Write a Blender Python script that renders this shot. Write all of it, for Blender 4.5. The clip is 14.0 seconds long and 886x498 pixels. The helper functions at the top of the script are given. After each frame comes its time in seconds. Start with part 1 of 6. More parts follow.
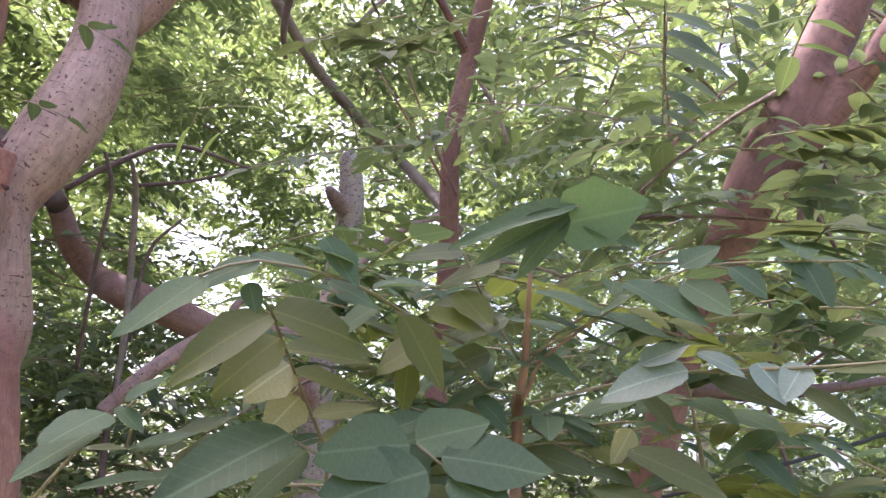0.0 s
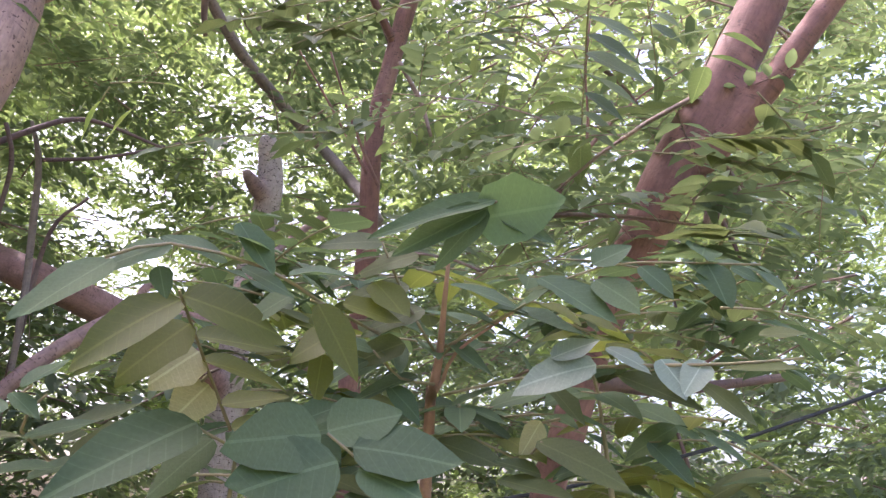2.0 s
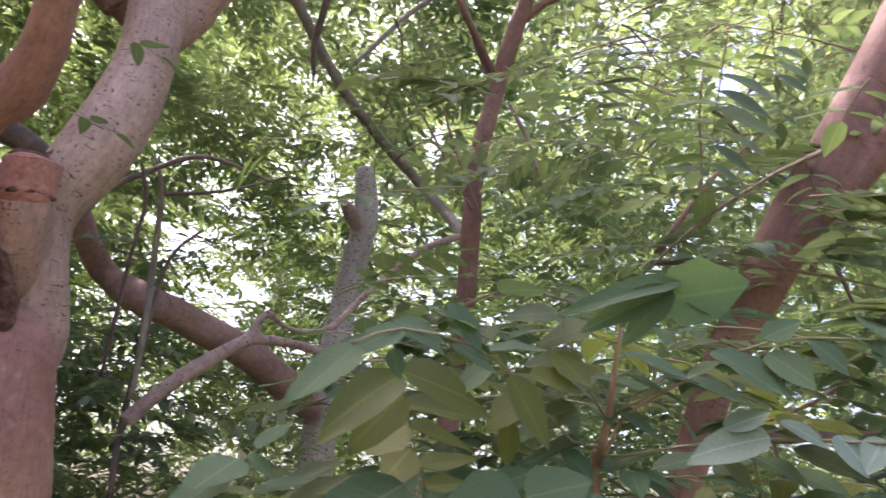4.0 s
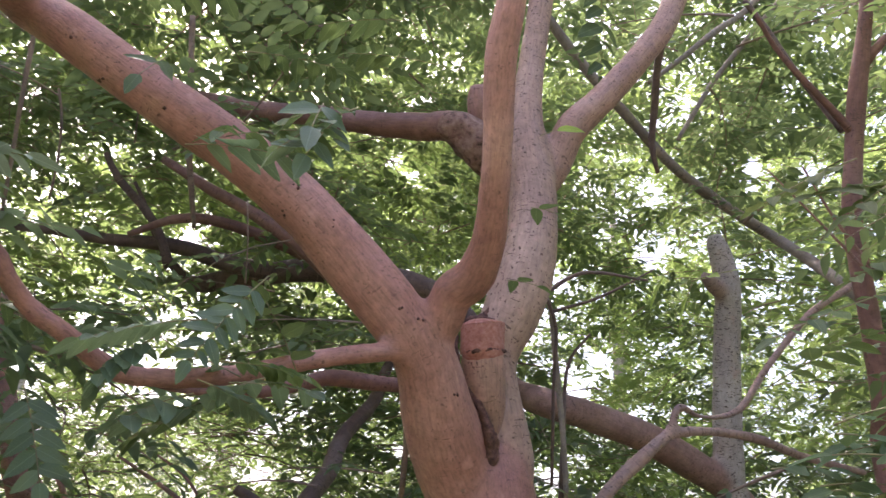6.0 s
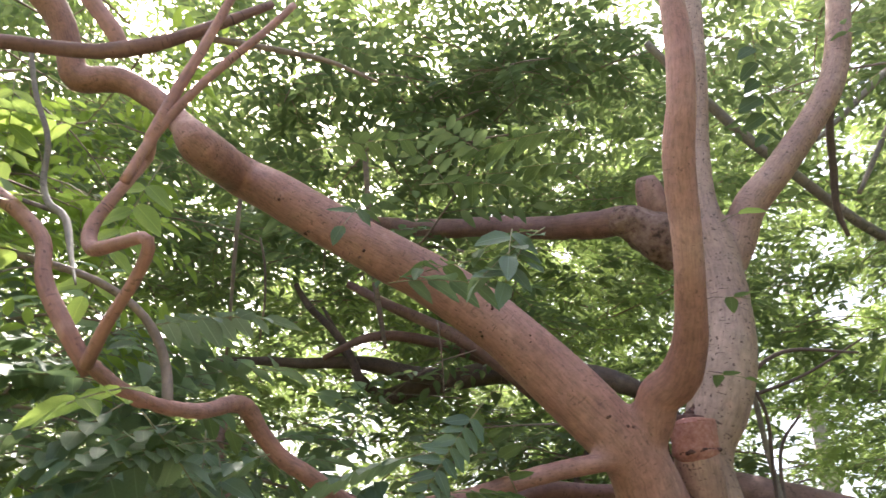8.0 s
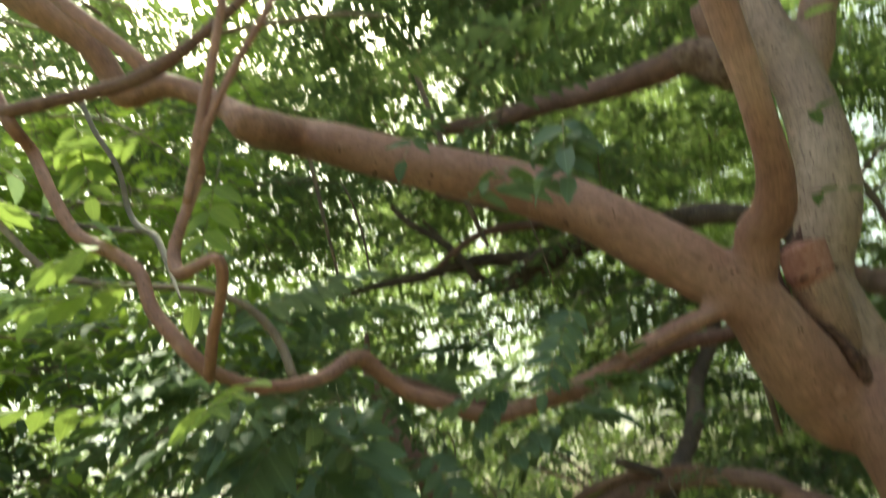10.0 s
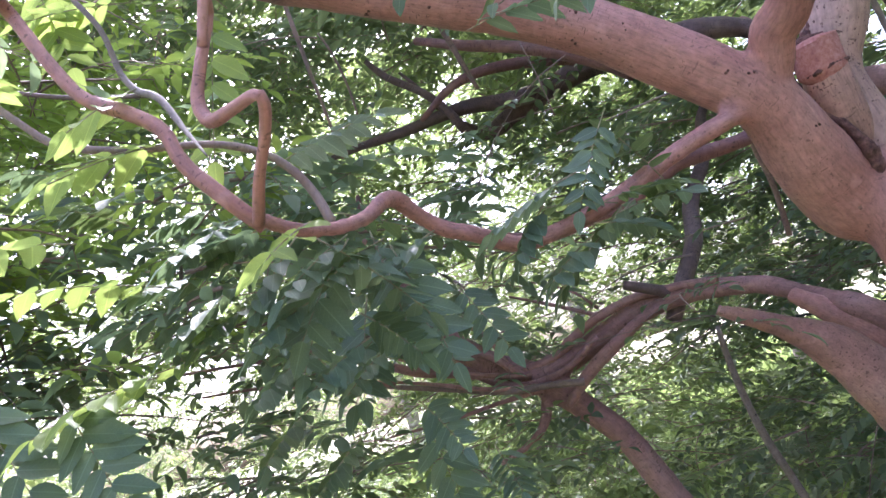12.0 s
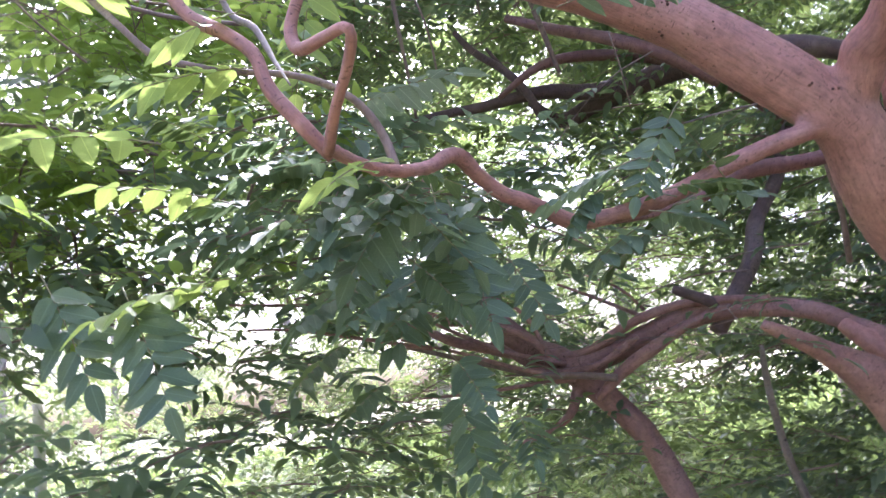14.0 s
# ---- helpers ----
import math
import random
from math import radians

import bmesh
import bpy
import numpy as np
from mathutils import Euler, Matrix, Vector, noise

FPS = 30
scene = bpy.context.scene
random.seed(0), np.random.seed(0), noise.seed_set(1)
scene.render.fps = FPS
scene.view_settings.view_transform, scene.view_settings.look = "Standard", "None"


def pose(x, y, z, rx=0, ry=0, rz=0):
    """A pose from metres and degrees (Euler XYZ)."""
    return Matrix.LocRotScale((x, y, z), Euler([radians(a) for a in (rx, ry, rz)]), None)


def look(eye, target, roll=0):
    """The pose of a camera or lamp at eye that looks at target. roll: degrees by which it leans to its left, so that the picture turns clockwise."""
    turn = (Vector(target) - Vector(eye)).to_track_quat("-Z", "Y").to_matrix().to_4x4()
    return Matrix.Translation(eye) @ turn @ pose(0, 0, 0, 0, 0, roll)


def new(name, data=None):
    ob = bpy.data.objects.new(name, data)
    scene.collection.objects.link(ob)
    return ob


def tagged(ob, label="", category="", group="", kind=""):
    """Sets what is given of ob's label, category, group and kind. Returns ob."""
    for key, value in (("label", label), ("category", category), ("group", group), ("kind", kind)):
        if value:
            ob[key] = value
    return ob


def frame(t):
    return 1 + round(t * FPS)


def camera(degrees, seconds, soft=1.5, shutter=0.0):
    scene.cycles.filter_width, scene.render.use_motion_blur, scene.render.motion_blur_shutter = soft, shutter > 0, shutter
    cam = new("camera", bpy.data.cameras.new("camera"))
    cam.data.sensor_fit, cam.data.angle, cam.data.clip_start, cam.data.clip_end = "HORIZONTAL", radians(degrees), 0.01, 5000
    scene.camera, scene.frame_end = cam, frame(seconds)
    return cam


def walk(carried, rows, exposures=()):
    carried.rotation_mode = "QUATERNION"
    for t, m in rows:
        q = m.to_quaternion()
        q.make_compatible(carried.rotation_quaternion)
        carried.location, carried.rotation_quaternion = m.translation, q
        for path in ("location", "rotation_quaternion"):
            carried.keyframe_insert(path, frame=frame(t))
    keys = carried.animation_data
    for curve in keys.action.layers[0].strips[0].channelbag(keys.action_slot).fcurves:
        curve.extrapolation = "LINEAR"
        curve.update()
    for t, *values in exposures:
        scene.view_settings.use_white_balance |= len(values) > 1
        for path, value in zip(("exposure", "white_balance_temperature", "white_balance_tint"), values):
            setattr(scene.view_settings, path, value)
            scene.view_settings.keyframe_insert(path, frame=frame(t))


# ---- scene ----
cam = camera(61.2, 14.0, 1.4, 0.35)
PATH = [
    (0, (0.21, 0.246, 1.447), (0.2908, 2.114, 2.1569), 2.20),
    (0.5, (0.21, 0.246, 1.447), (0.3203, 2.1101, 2.1632), 2.13),
    (1, (0.21, 0.246, 1.447), (0.3534, 2.1101, 2.1572), 1.80),
    (1.5, (0.21, 0.246, 1.447), (0.4216, 2.1111, 2.1375), 1.46),
    (2, (0.21, 0.246, 1.447), (0.5073, 2.0976, 2.1421), 1.94),
    (4.3, (0.099, 0.1959, 1.4649), (0.1111, 2.0584, 2.1936), 6.08),
    (4.5, (0.0726, 0.1648, 1.466), (-0.0363, 2.0287, 2.1831), 5.55),
    (5, (0.0361, 0.0903, 1.4849), (-0.2677, 1.9272, 2.2155), -0.06),
    (5.5, (0.0133, 0.0346, 1.4928), (-0.5355, 1.7854, 2.2889), 0.61),
    (6, (0.0027, 0.0064, 1.5006), (-0.6861, 1.6938, 2.3241), 1.60),
    (6.5, (0.0, 0.0, 1.5), (-0.7433, 1.6521, 2.3474), 1.68),
    (7, (-0.0006, 0.0005, 1.4993), (-0.7493, 1.6399, 2.3663), 1.35),
    (7.5, (-0.0245, -0.0429, 1.521), (-0.8145, 1.5317, 2.4677), 1.20),
    (7.7, (-0.0355, -0.0765, 1.5256), (-0.9487, 1.3955, 2.5253), 2.17),
    (9.8, (0.0495, -0.0722, 1.5823), (-1.201, 1.1917, 2.4983), -6.67),
    (10, (0.0512, -0.0726, 1.5736), (-1.2766, 1.2281, 2.3121), -11.46),
    (10.5, (0.0531, -0.0625, 1.5546), (-1.3814, 1.2514, 2.0192), -13.35),
    (11, (0.0226, -0.0793, 1.5701), (-1.4046, 1.2569, 1.9918), -15.04),
    (11.5, (-0.0051, -0.1049, 1.5739), (-1.4155, 1.2539, 1.9791), -18.25),
    (12, (-0.0425, -0.1263, 1.5607), (-1.4393, 1.2527, 1.9444), -18.15),
    (12.5, (-0.0533, -0.1615, 1.5156), (-1.5329, 1.1259, 1.9074), -16.92),
    (13, (-0.0688, -0.1736, 1.514), (-1.585, 1.0764, 1.8864), -16.40),
    (13.5, (-0.0523, -0.1712, 1.5169), (-1.5687, 1.0775, 1.8928), -14.58),
    (14, (-0.0236, -0.1454, 1.5147), (-1.5275, 1.1165, 1.8963), -8.00),
]
EXPOSURES = [(0.0, 2.57, 6000, 30), (2.2, 2.57, 6000, 31), (4.3, 2.25, 6150, 24), (7.7, 2.27, 6350, 14), (9.7, 1.50, 7400, -19), (10.0, 1.64, 7400, -19), (10.4, 2.05, 6400, 4), (10.8, 2.62, 5550, 24), (14.0, 2.63, 5400, 29)]
walk(cam, [(t, look(eye, target, roll)) for t, eye, target, roll in PATH], EXPOSURES)

# ---- sky and sun ----
SUN_EL, SUN_AZ = radians(56), radians(62)          # azimuth counted from +y towards -x
world = bpy.data.worlds.new("sky")
scene.world = world
world.use_nodes = True
wn = world.node_tree.nodes
sky = wn.new("ShaderNodeTexSky")
sky.sky_type, sky.sun_disc = "NISHITA", False
sky.sun_elevation, sky.sun_rotation = SUN_EL, -SUN_AZ
sky.air_density, sky.dust_density = 1.0, 8.0
wn["Background"].inputs["Strength"].default_value = 0.15
world.node_tree.links.new(sky.outputs[0], wn["Background"].inputs["Color"])
sun = new("sun", bpy.data.lights.new("sun", "SUN"))
sun.data.energy, sun.data.angle, sun.data.color = 2.4, radians(1.0), (1.0, 0.95, 0.86)
to_sun = Vector((-math.sin(SUN_AZ) * math.cos(SUN_EL), math.cos(SUN_AZ) * math.cos(SUN_EL), math.sin(SUN_EL)))
sun.matrix_world = look((0, 0, 30), Vector((0, 0, 30)) - to_sun)


# ---- materials ----
def nodes_of(name):
    mat = bpy.data.materials.new(name)
    mat.use_nodes = True
    t = mat.node_tree
    t.nodes.clear()
    return mat, t, t.nodes.new("ShaderNodeOutputMaterial")


def ramp(t, src, stops):
    r = t.nodes.new("ShaderNodeValToRGB")
    while len(r.color_ramp.elements) < len(stops):
        r.color_ramp.elements.new(0.5)
    for e, (p, c) in zip(r.color_ramp.elements, stops):
        e.position, e.color = p, (*c, 1)
    t.links.new(src, r.inputs[0])
    return r.outputs[0]


def noise_tex(t, scale, detail=4.0, rough=0.6, stretch=None, grain=False):
    if grain:
        at = t.nodes.new("ShaderNodeAttribute")
        at.attribute_name = "grain"
        co = at.outputs["Vector"]
    else:
        co = t.nodes.new("ShaderNodeTexCoord").outputs["Object"]
    if stretch:
        mp = t.nodes.new("ShaderNodeMapping")
        mp.inputs["Scale"].default_value = stretch
        t.links.new(co, mp.inputs[0])
        co = mp.outputs[0]
    n = t.nodes.new("ShaderNodeTexNoise")
    n.inputs["Scale"].default_value, n.inputs["Detail"].default_value, n.inputs["Roughness"].default_value = scale, detail, rough
    t.links.new(co, n.inputs["Vector"])
    return n.outputs["Fac"]


def mixc(t, fac, a, b, mode="MIX"):
    m = t.nodes.new("ShaderNodeMix")
    m.data_type, m.blend_type = "RGBA", mode
    for sock, v in ((m.inputs[0], fac), (m.inputs[6], a), (m.inputs[7], b)):
        if isinstance(v, (int, float)):
            sock.default_value = v
        elif isinstance(v, tuple):
            sock.default_value = (*v, 1)
        else:
            t.links.new(v, sock)
    return m.outputs[2]


def bark(name, deep, mid, pale, speck=0.5, rough=0.8, fleck=0.60, streak=0.14, grain=True, other=None):
    """Smooth bark: broad stains, fine mottling, streaks along the stem, dark pores and short dark scars across it in clusters."""
    mat, t, out = nodes_of(name)
    col = ramp(t, noise_tex(t, 5.0, 5.0), [(0.30, deep), (0.52, mid), (0.75, pale)])
    if other:
        at = t.nodes.new("ShaderNodeAttribute")
        at.attribute_name = "pale"
        col = mixc(t, at.outputs["Fac"], col, ramp(t, noise_tex(t, 5.0, 5.0), [(0.30, other[0]), (0.52, other[1]), (0.75, other[2])]))
    fine = ramp(t, noise_tex(t, 60.0, 6.0, 0.7), [(0.30, (0.72, 0.72, 0.72)), (0.65, (1.08, 1.06, 1.05))])
    col = mixc(t, 1.0, col, fine, "MULTIPLY")
    strands = noise_tex(t, 60.0, 4.0, 0.6, (5.0, 5.0, 0.5), grain)
    col = mixc(t, 1.0, col, ramp(t, strands, [(0.34, (1 - streak,) * 3), (0.5, (1, 1, 1)), (0.70, (1 + 0.6 * streak,) * 3)]), "MULTIPLY")
    scars = ramp(t, noise_tex(t, 46.0, 2.0, 0.5, (1.0, 1.0, 5.5), grain), [(fleck, (0, 0, 0)), (fleck + 0.05, (1, 1, 1))])
    pores = ramp(t, noise_tex(t, 150.0, 1.0, 0.4), [(0.66, (0, 0, 0)), (0.71, (1, 1, 1))])
    spots = mixc(t, 1.0, scars, pores, "ADD")
    cluster = ramp(t, noise_tex(t, 11.0, 2.0), [(0.38, (0.15 * speck,) * 3), (0.62, (speck,) * 3)])
    if other:
        cluster = mixc(t, at.outputs["Fac"], cluster, (0.85, 0.85, 0.85))
    sep = t.nodes.new("ShaderNodeSeparateColor")
    t.links.new(mixc(t, 1.0, spots, cluster, "MULTIPLY"), sep.inputs[0])
    col = mixc(t, sep.outputs[0], col, tuple(0.25 * c for c in deep))
    lich = ramp(t, noise_tex(t, 17.0, 3.0, 0.6), [(0.62, (0, 0, 0)), (0.75, (0.5, 0.5, 0.5))])
    sep2 = t.nodes.new("ShaderNodeSeparateColor")
    t.links.new(lich, sep2.inputs[0])
    col = mixc(t, sep2.outputs[0], col, tuple(min(0.7, 1.25 * c) for c in pale))
    b = t.nodes.new("ShaderNodeBsdfPrincipled")
    b.inputs["Roughness"].default_value = rough
    t.links.new(col, b.inputs["Base Color"])
    bump = t.nodes.new("ShaderNodeBump")
    bump.inputs["Strength"].default_value, bump.inputs["Distance"].default_value = 0.6, 0.004
    relief = mixc(t, 0.5, noise_tex(t, 70.0, 6.0, 0.7), noise_tex(t, 28.0, 4.0, 0.6, (1.0, 1.0, 3.0), grain))
    t.links.new(mixc(t, 0.25, relief, strands), bump.inputs["Height"])
    t.links.new(bump.outputs[0], b.inputs["Normal"])
    t.links.new(b.outputs[0], out.inputs[0])
    return mat


def leaf_mat(name, dark, mid, light, through_light, glow=0.35, island=False, rough=0.56, spec=0.45):
    """Leaf blade: reflects on its face and lets light through; each blade a little different."""
    mat, t, out = nodes_of(name)
    if island:
        rnd = t.nodes.new("ShaderNodeNewGeometry").outputs["Random Per Island"]
    else:
        rnd = t.nodes.new("ShaderNodeObjectInfo").outputs["Random"]
    col = ramp(t, rnd, [(0.0, dark), (0.55, mid), (1.0, light)])
    if not island:
        xyz = t.nodes.new("ShaderNodeSeparateXYZ")
        t.links.new(t.nodes.new("ShaderNodeTexCoord").outputs["Object"], xyz.inputs[0])

        def calc(op, a, b):
            m = t.nodes.new("ShaderNodeMath")
            m.operation = op
            for sock, v in zip(m.inputs, (a, b)):
                if isinstance(v, (int, float)):
                    sock.default_value = v
                else:
                    t.links.new(v, sock)
            return m.outputs[0]

        off = calc("ABSOLUTE", xyz.outputs[0], 0.0)
        ribs = calc("PINGPONG", calc("SUBTRACT", calc("MULTIPLY", xyz.outputs[1], 9.0), calc("MULTIPLY", off, 7.0)), 0.5)
        vein = calc("MAXIMUM", calc("MULTIPLY", calc("LESS_THAN", ribs, 0.045), 0.35), calc("LESS_THAN", off, 0.011))
        col = mixc(t, calc("MULTIPLY", vein, 0.45), col, tuple(min(0.6, 1.9 * c) for c in light))
    mott = ramp(t, noise_tex(t, 35.0, 4.0), [(0.3, (0.8, 0.8, 0.8)), (0.7, (1.12, 1.12, 1.1))])
    col = mixc(t, 1.0, col, mott, "MULTIPLY")
    p = t.nodes.new("ShaderNodeBsdfPrincipled")
    p.inputs["Roughness"].default_value = rough
    p.inputs["Specular IOR Level"].default_value = spec
    t.links.new(col, p.inputs["Base Color"])
    tr = t.nodes.new("ShaderNodeBsdfTranslucent")
    t.links.new(mixc(t, 0.75, col, through_light), tr.inputs["Color"])
    mx = t.nodes.new("ShaderNodeMixShader")
    mx.inputs[0].default_value = glow
    t.links.new(p.outputs[0], mx.inputs[1])
    t.links.new(tr.outputs[0], mx.inputs[2])
    t.links.new(mx.outputs[0], out.inputs[0])
    return mat


def plain(name, stops, scale=20.0, rough=0.7, bump=0.3):
    mat, t, out = nodes_of(name)
    n = noise_tex(t, scale, 6.0, 0.65)
    b = t.nodes.new("ShaderNodeBsdfPrincipled")
    b.inputs["Roughness"].default_value = rough
    t.links.new(ramp(t, n, stops), b.inputs["Base Color"])
    bp = t.nodes.new("ShaderNodeBump")
    bp.inputs["Strength"].default_value, bp.inputs["Distance"].default_value = bump, 0.01
    t.links.new(n, bp.inputs["Height"])
    t.links.new(bp.outputs[0], b.inputs["Normal"])
    t.links.new(b.outputs[0], out.inputs[0])
    return mat


BARK = bark("pinkish smooth bark", (0.275, 0.120, 0.092), (0.378, 0.181, 0.143), (0.485, 0.270, 0.224), 0.7, 0.68, 0.66, 0.16)
BARK_FORK = bark("pinkish bark, paler and flecked on one stem", (0.275, 0.120, 0.092), (0.378, 0.181, 0.143), (0.485, 0.270, 0.224), 0.6, 0.64, 0.665, 0.24,
                 other=((0.29, 0.172, 0.138), (0.388, 0.245, 0.198), (0.50, 0.340, 0.282)))
BARK_GREY = bark("grey bark", (0.34, 0.275, 0.265), (0.46, 0.39, 0.375), (0.58, 0.51, 0.49), 0.7, 0.8, 0.60, 0.15)
BARK_RED = bark("reddish bark", (0.15, 0.072, 0.06), (0.215, 0.108, 0.092), (0.29, 0.165, 0.142), 0.6, 0.75, 0.62, 0.16)
BARK_LIMB = bark("grey bark, reddish on the limb", (0.19, 0.10, 0.083), (0.275, 0.155, 0.13), (0.36, 0.22, 0.19), 0.7, 0.75, 0.61, 0.16,
                 other=((0.32, 0.26, 0.25), (0.43, 0.365, 0.35), (0.55, 0.485, 0.465)))
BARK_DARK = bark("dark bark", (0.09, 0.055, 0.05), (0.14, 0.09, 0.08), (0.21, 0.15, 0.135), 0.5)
BARK_BROWN = bark("grey-brown bark", (0.16, 0.122, 0.10), (0.235, 0.186, 0.158), (0.32, 0.265, 0.232), 0.6, 0.8, 0.62, 0.16)
BARK_ARCH = bark("reddish brown bark", (0.20, 0.10, 0.083), (0.29, 0.152, 0.128), (0.375, 0.225, 0.192), 0.6, 0.75, 0.63, 0.18)
TWIG = bark("twig bark", (0.15, 0.10, 0.08), (0.24, 0.165, 0.135), (0.34, 0.25, 0.21), 0.4, grain=False)
# Dark tone of rotten bark, also put in for shade about the stub.
ROT_AND_SHADE = plain("rotten bark and crease shade", [(0.36, (0.045, 0.020, 0.015)), (0.5, (0.105, 0.047, 0.036)), (0.68, (0.20, 0.10, 0.08))], 90.0, 0.95, 0.2)
CUT = plain("torn wood", [(0.30, (0.25, 0.092, 0.070)), (0.48, (0.36, 0.150, 0.115)), (0.68, (0.45, 0.225, 0.180))], 130.0, 0.9, 0.15)
CRACKED = plain("cracked bark", [(0.34, (0.055, 0.028, 0.022)), (0.47, (0.19, 0.105, 0.086)), (0.68, (0.30, 0.19, 0.158))], 55.0, 0.9, 0.45)
STALK = plain("leaf stalk", [(0.3, (0.16, 0.145, 0.07)), (0.7, (0.25, 0.20, 0.11))], 40.0, 0.6)
STALK_RED = plain("reddish young stem", [(0.3, (0.22, 0.12, 0.085)), (0.7, (0.36, 0.21, 0.15))], 60.0, 0.6)
LEAF_NEAR = leaf_mat("hanging leaf", (0.098, 0.140, 0.094), (0.125, 0.174, 0.112), (0.160, 0.208, 0.130), (0.25, 0.34, 0.14), 0.40, rough=0.5, spec=0.45)
LEAF_SHRUB = leaf_mat("shrub leaf", (0.058, 0.092, 0.050), (0.074, 0.116, 0.060), (0.098, 0.138, 0.070), (0.20, 0.28, 0.09), 0.34, rough=0.6, spec=0.2)
LEAF_YELLOW = leaf_mat("yellowing leaf", (0.070, 0.086, 0.020), (0.090, 0.106, 0.024), (0.125, 0.132, 0.030), (0.32, 0.36, 0.06), 0.42, rough=0.55, spec=0.3)
LEAF_END = leaf_mat("pale green leaf", (0.085, 0.135, 0.060), (0.085, 0.135, 0.060), (0.090, 0.140, 0.062), (0.26, 0.40, 0.12), 0.45, rough=0.55, spec=0.3)
LEAF_OLIVE = leaf_mat("olive leaf", (0.060, 0.078, 0.036), (0.078, 0.096, 0.042), (0.100, 0.116, 0.050), (0.26, 0.31, 0.09), 0.35, rough=0.6, spec=0.2)
LEAF_PALE = leaf_mat("pale spotted leaf", (0.24, 0.24, 0.11), (0.29, 0.28, 0.14), (0.34, 0.32, 0.17), (0.42, 0.40, 0.12), 0.3)
LEAF_TREE = leaf_mat("tree leaf", (0.062, 0.092, 0.048), (0.084, 0.118, 0.056), (0.122, 0.158, 0.068), (0.22, 0.29, 0.08), 0.36, rough=0.55, spec=0.25)
LEAF_FRESH = leaf_mat("fresh leaf", (0.13, 0.20, 0.04), (0.19, 0.27, 0.05), (0.26, 0.34, 0.07), (0.48, 0.59, 0.15), 0.50)
# Pale grey-green: sky sheen on the blades is put into the colour.
LEAF_BLUISH = leaf_mat("greyish leaf paled for sky sheen", (0.15, 0.195, 0.15), (0.19, 0.24, 0.18), (0.24, 0.285, 0.22), (0.24, 0.32, 0.17), 0.25, rough=0.45)
FOL_TREE = leaf_mat("crown leaf", (0.072, 0.108, 0.072), (0.11, 0.150, 0.090), (0.165, 0.202, 0.110), (0.28, 0.36, 0.125), 0.40, True, rough=0.5)
# Paler copy of the crown leaf: sunlight on foliage is put into its colour.
FOL_SUNLIT = leaf_mat("crown leaf paled for sunlight", (0.110, 0.155, 0.078), (0.175, 0.225, 0.10), (0.262, 0.308, 0.13), (0.37, 0.48, 0.14), 0.46, True, rough=0.5)
# Yellow-green with sun shining through the blades put into its colour.
FOL_BACKLIT = leaf_mat("crown leaf tinted for sun behind", (0.12, 0.18, 0.05), (0.18, 0.25, 0.065), (0.26, 0.33, 0.085), (0.42, 0.56, 0.09), 0.52, True, rough=0.5)
LEAF_BULK = leaf_mat("hanging crown leaf", (0.10, 0.142, 0.098), (0.132, 0.180, 0.120), (0.172, 0.22, 0.135), (0.30, 0.39, 0.18), 0.54, True, rough=0.5)
CABLE = plain("black rubber", [(0.3, (0.012, 0.013, 0.018)), (0.7, (0.03, 0.032, 0.04))], 40.0, 0.5)
SOIL = plain("dry soil and grass", [(0.25, (0.19, 0.155, 0.11)), (0.5, (0.31, 0.27, 0.19)), (0.75, (0.28, 0.31, 0.14))], 1.3, 0.95, 0.6)
POST = plain("weathered concrete", [(0.3, (0.30, 0.27, 0.24)), (0.7, (0.46, 0.42, 0.38))], 18.0, 0.9)


# ---- builders ----
def part(name, mesh, material, parent, label=""):
    ob = new(name, mesh)
    if material:
        mesh.materials.clear()
        mesh.materials.append(material)
    ob.parent = parent
    if parent:
        ob.matrix_parent_inverse = Matrix.Translation(-parent.location)
    if label:
        ob["label"] = label
    return ob


def thing(name, at, label, category, group="", kind=""):
    ob = new(name)
    ob.location = at
    ob.empty_display_size = 0.1
    return tagged(ob, label, category, group, kind)


def spline(pts, step):
    """Points (x, y, z, r) along a smooth line through the given ones."""
    p = np.array(pts, float)
    ext = np.vstack([2 * p[0] - p[1], p, 2 * p[-1] - p[-2]])
    out = []
    for i in range(1, len(ext) - 2):
        a, b, c, d = ext[i - 1 : i + 3]
        n = max(2, int(np.linalg.norm(c[:3] - b[:3]) / step))
        for k in range(n):
            u = k / n
            out.append(0.5 * ((2 * b) + (c - a) * u + (2 * a - 5 * b + 4 * c - d) * u * u + (3 * b - a - 3 * c + d) * u ** 3))
    out.append(ext[-2])
    q = np.array(out)
    q[:, 3] = np.maximum(q[:, 3], 0.0008)
    return q


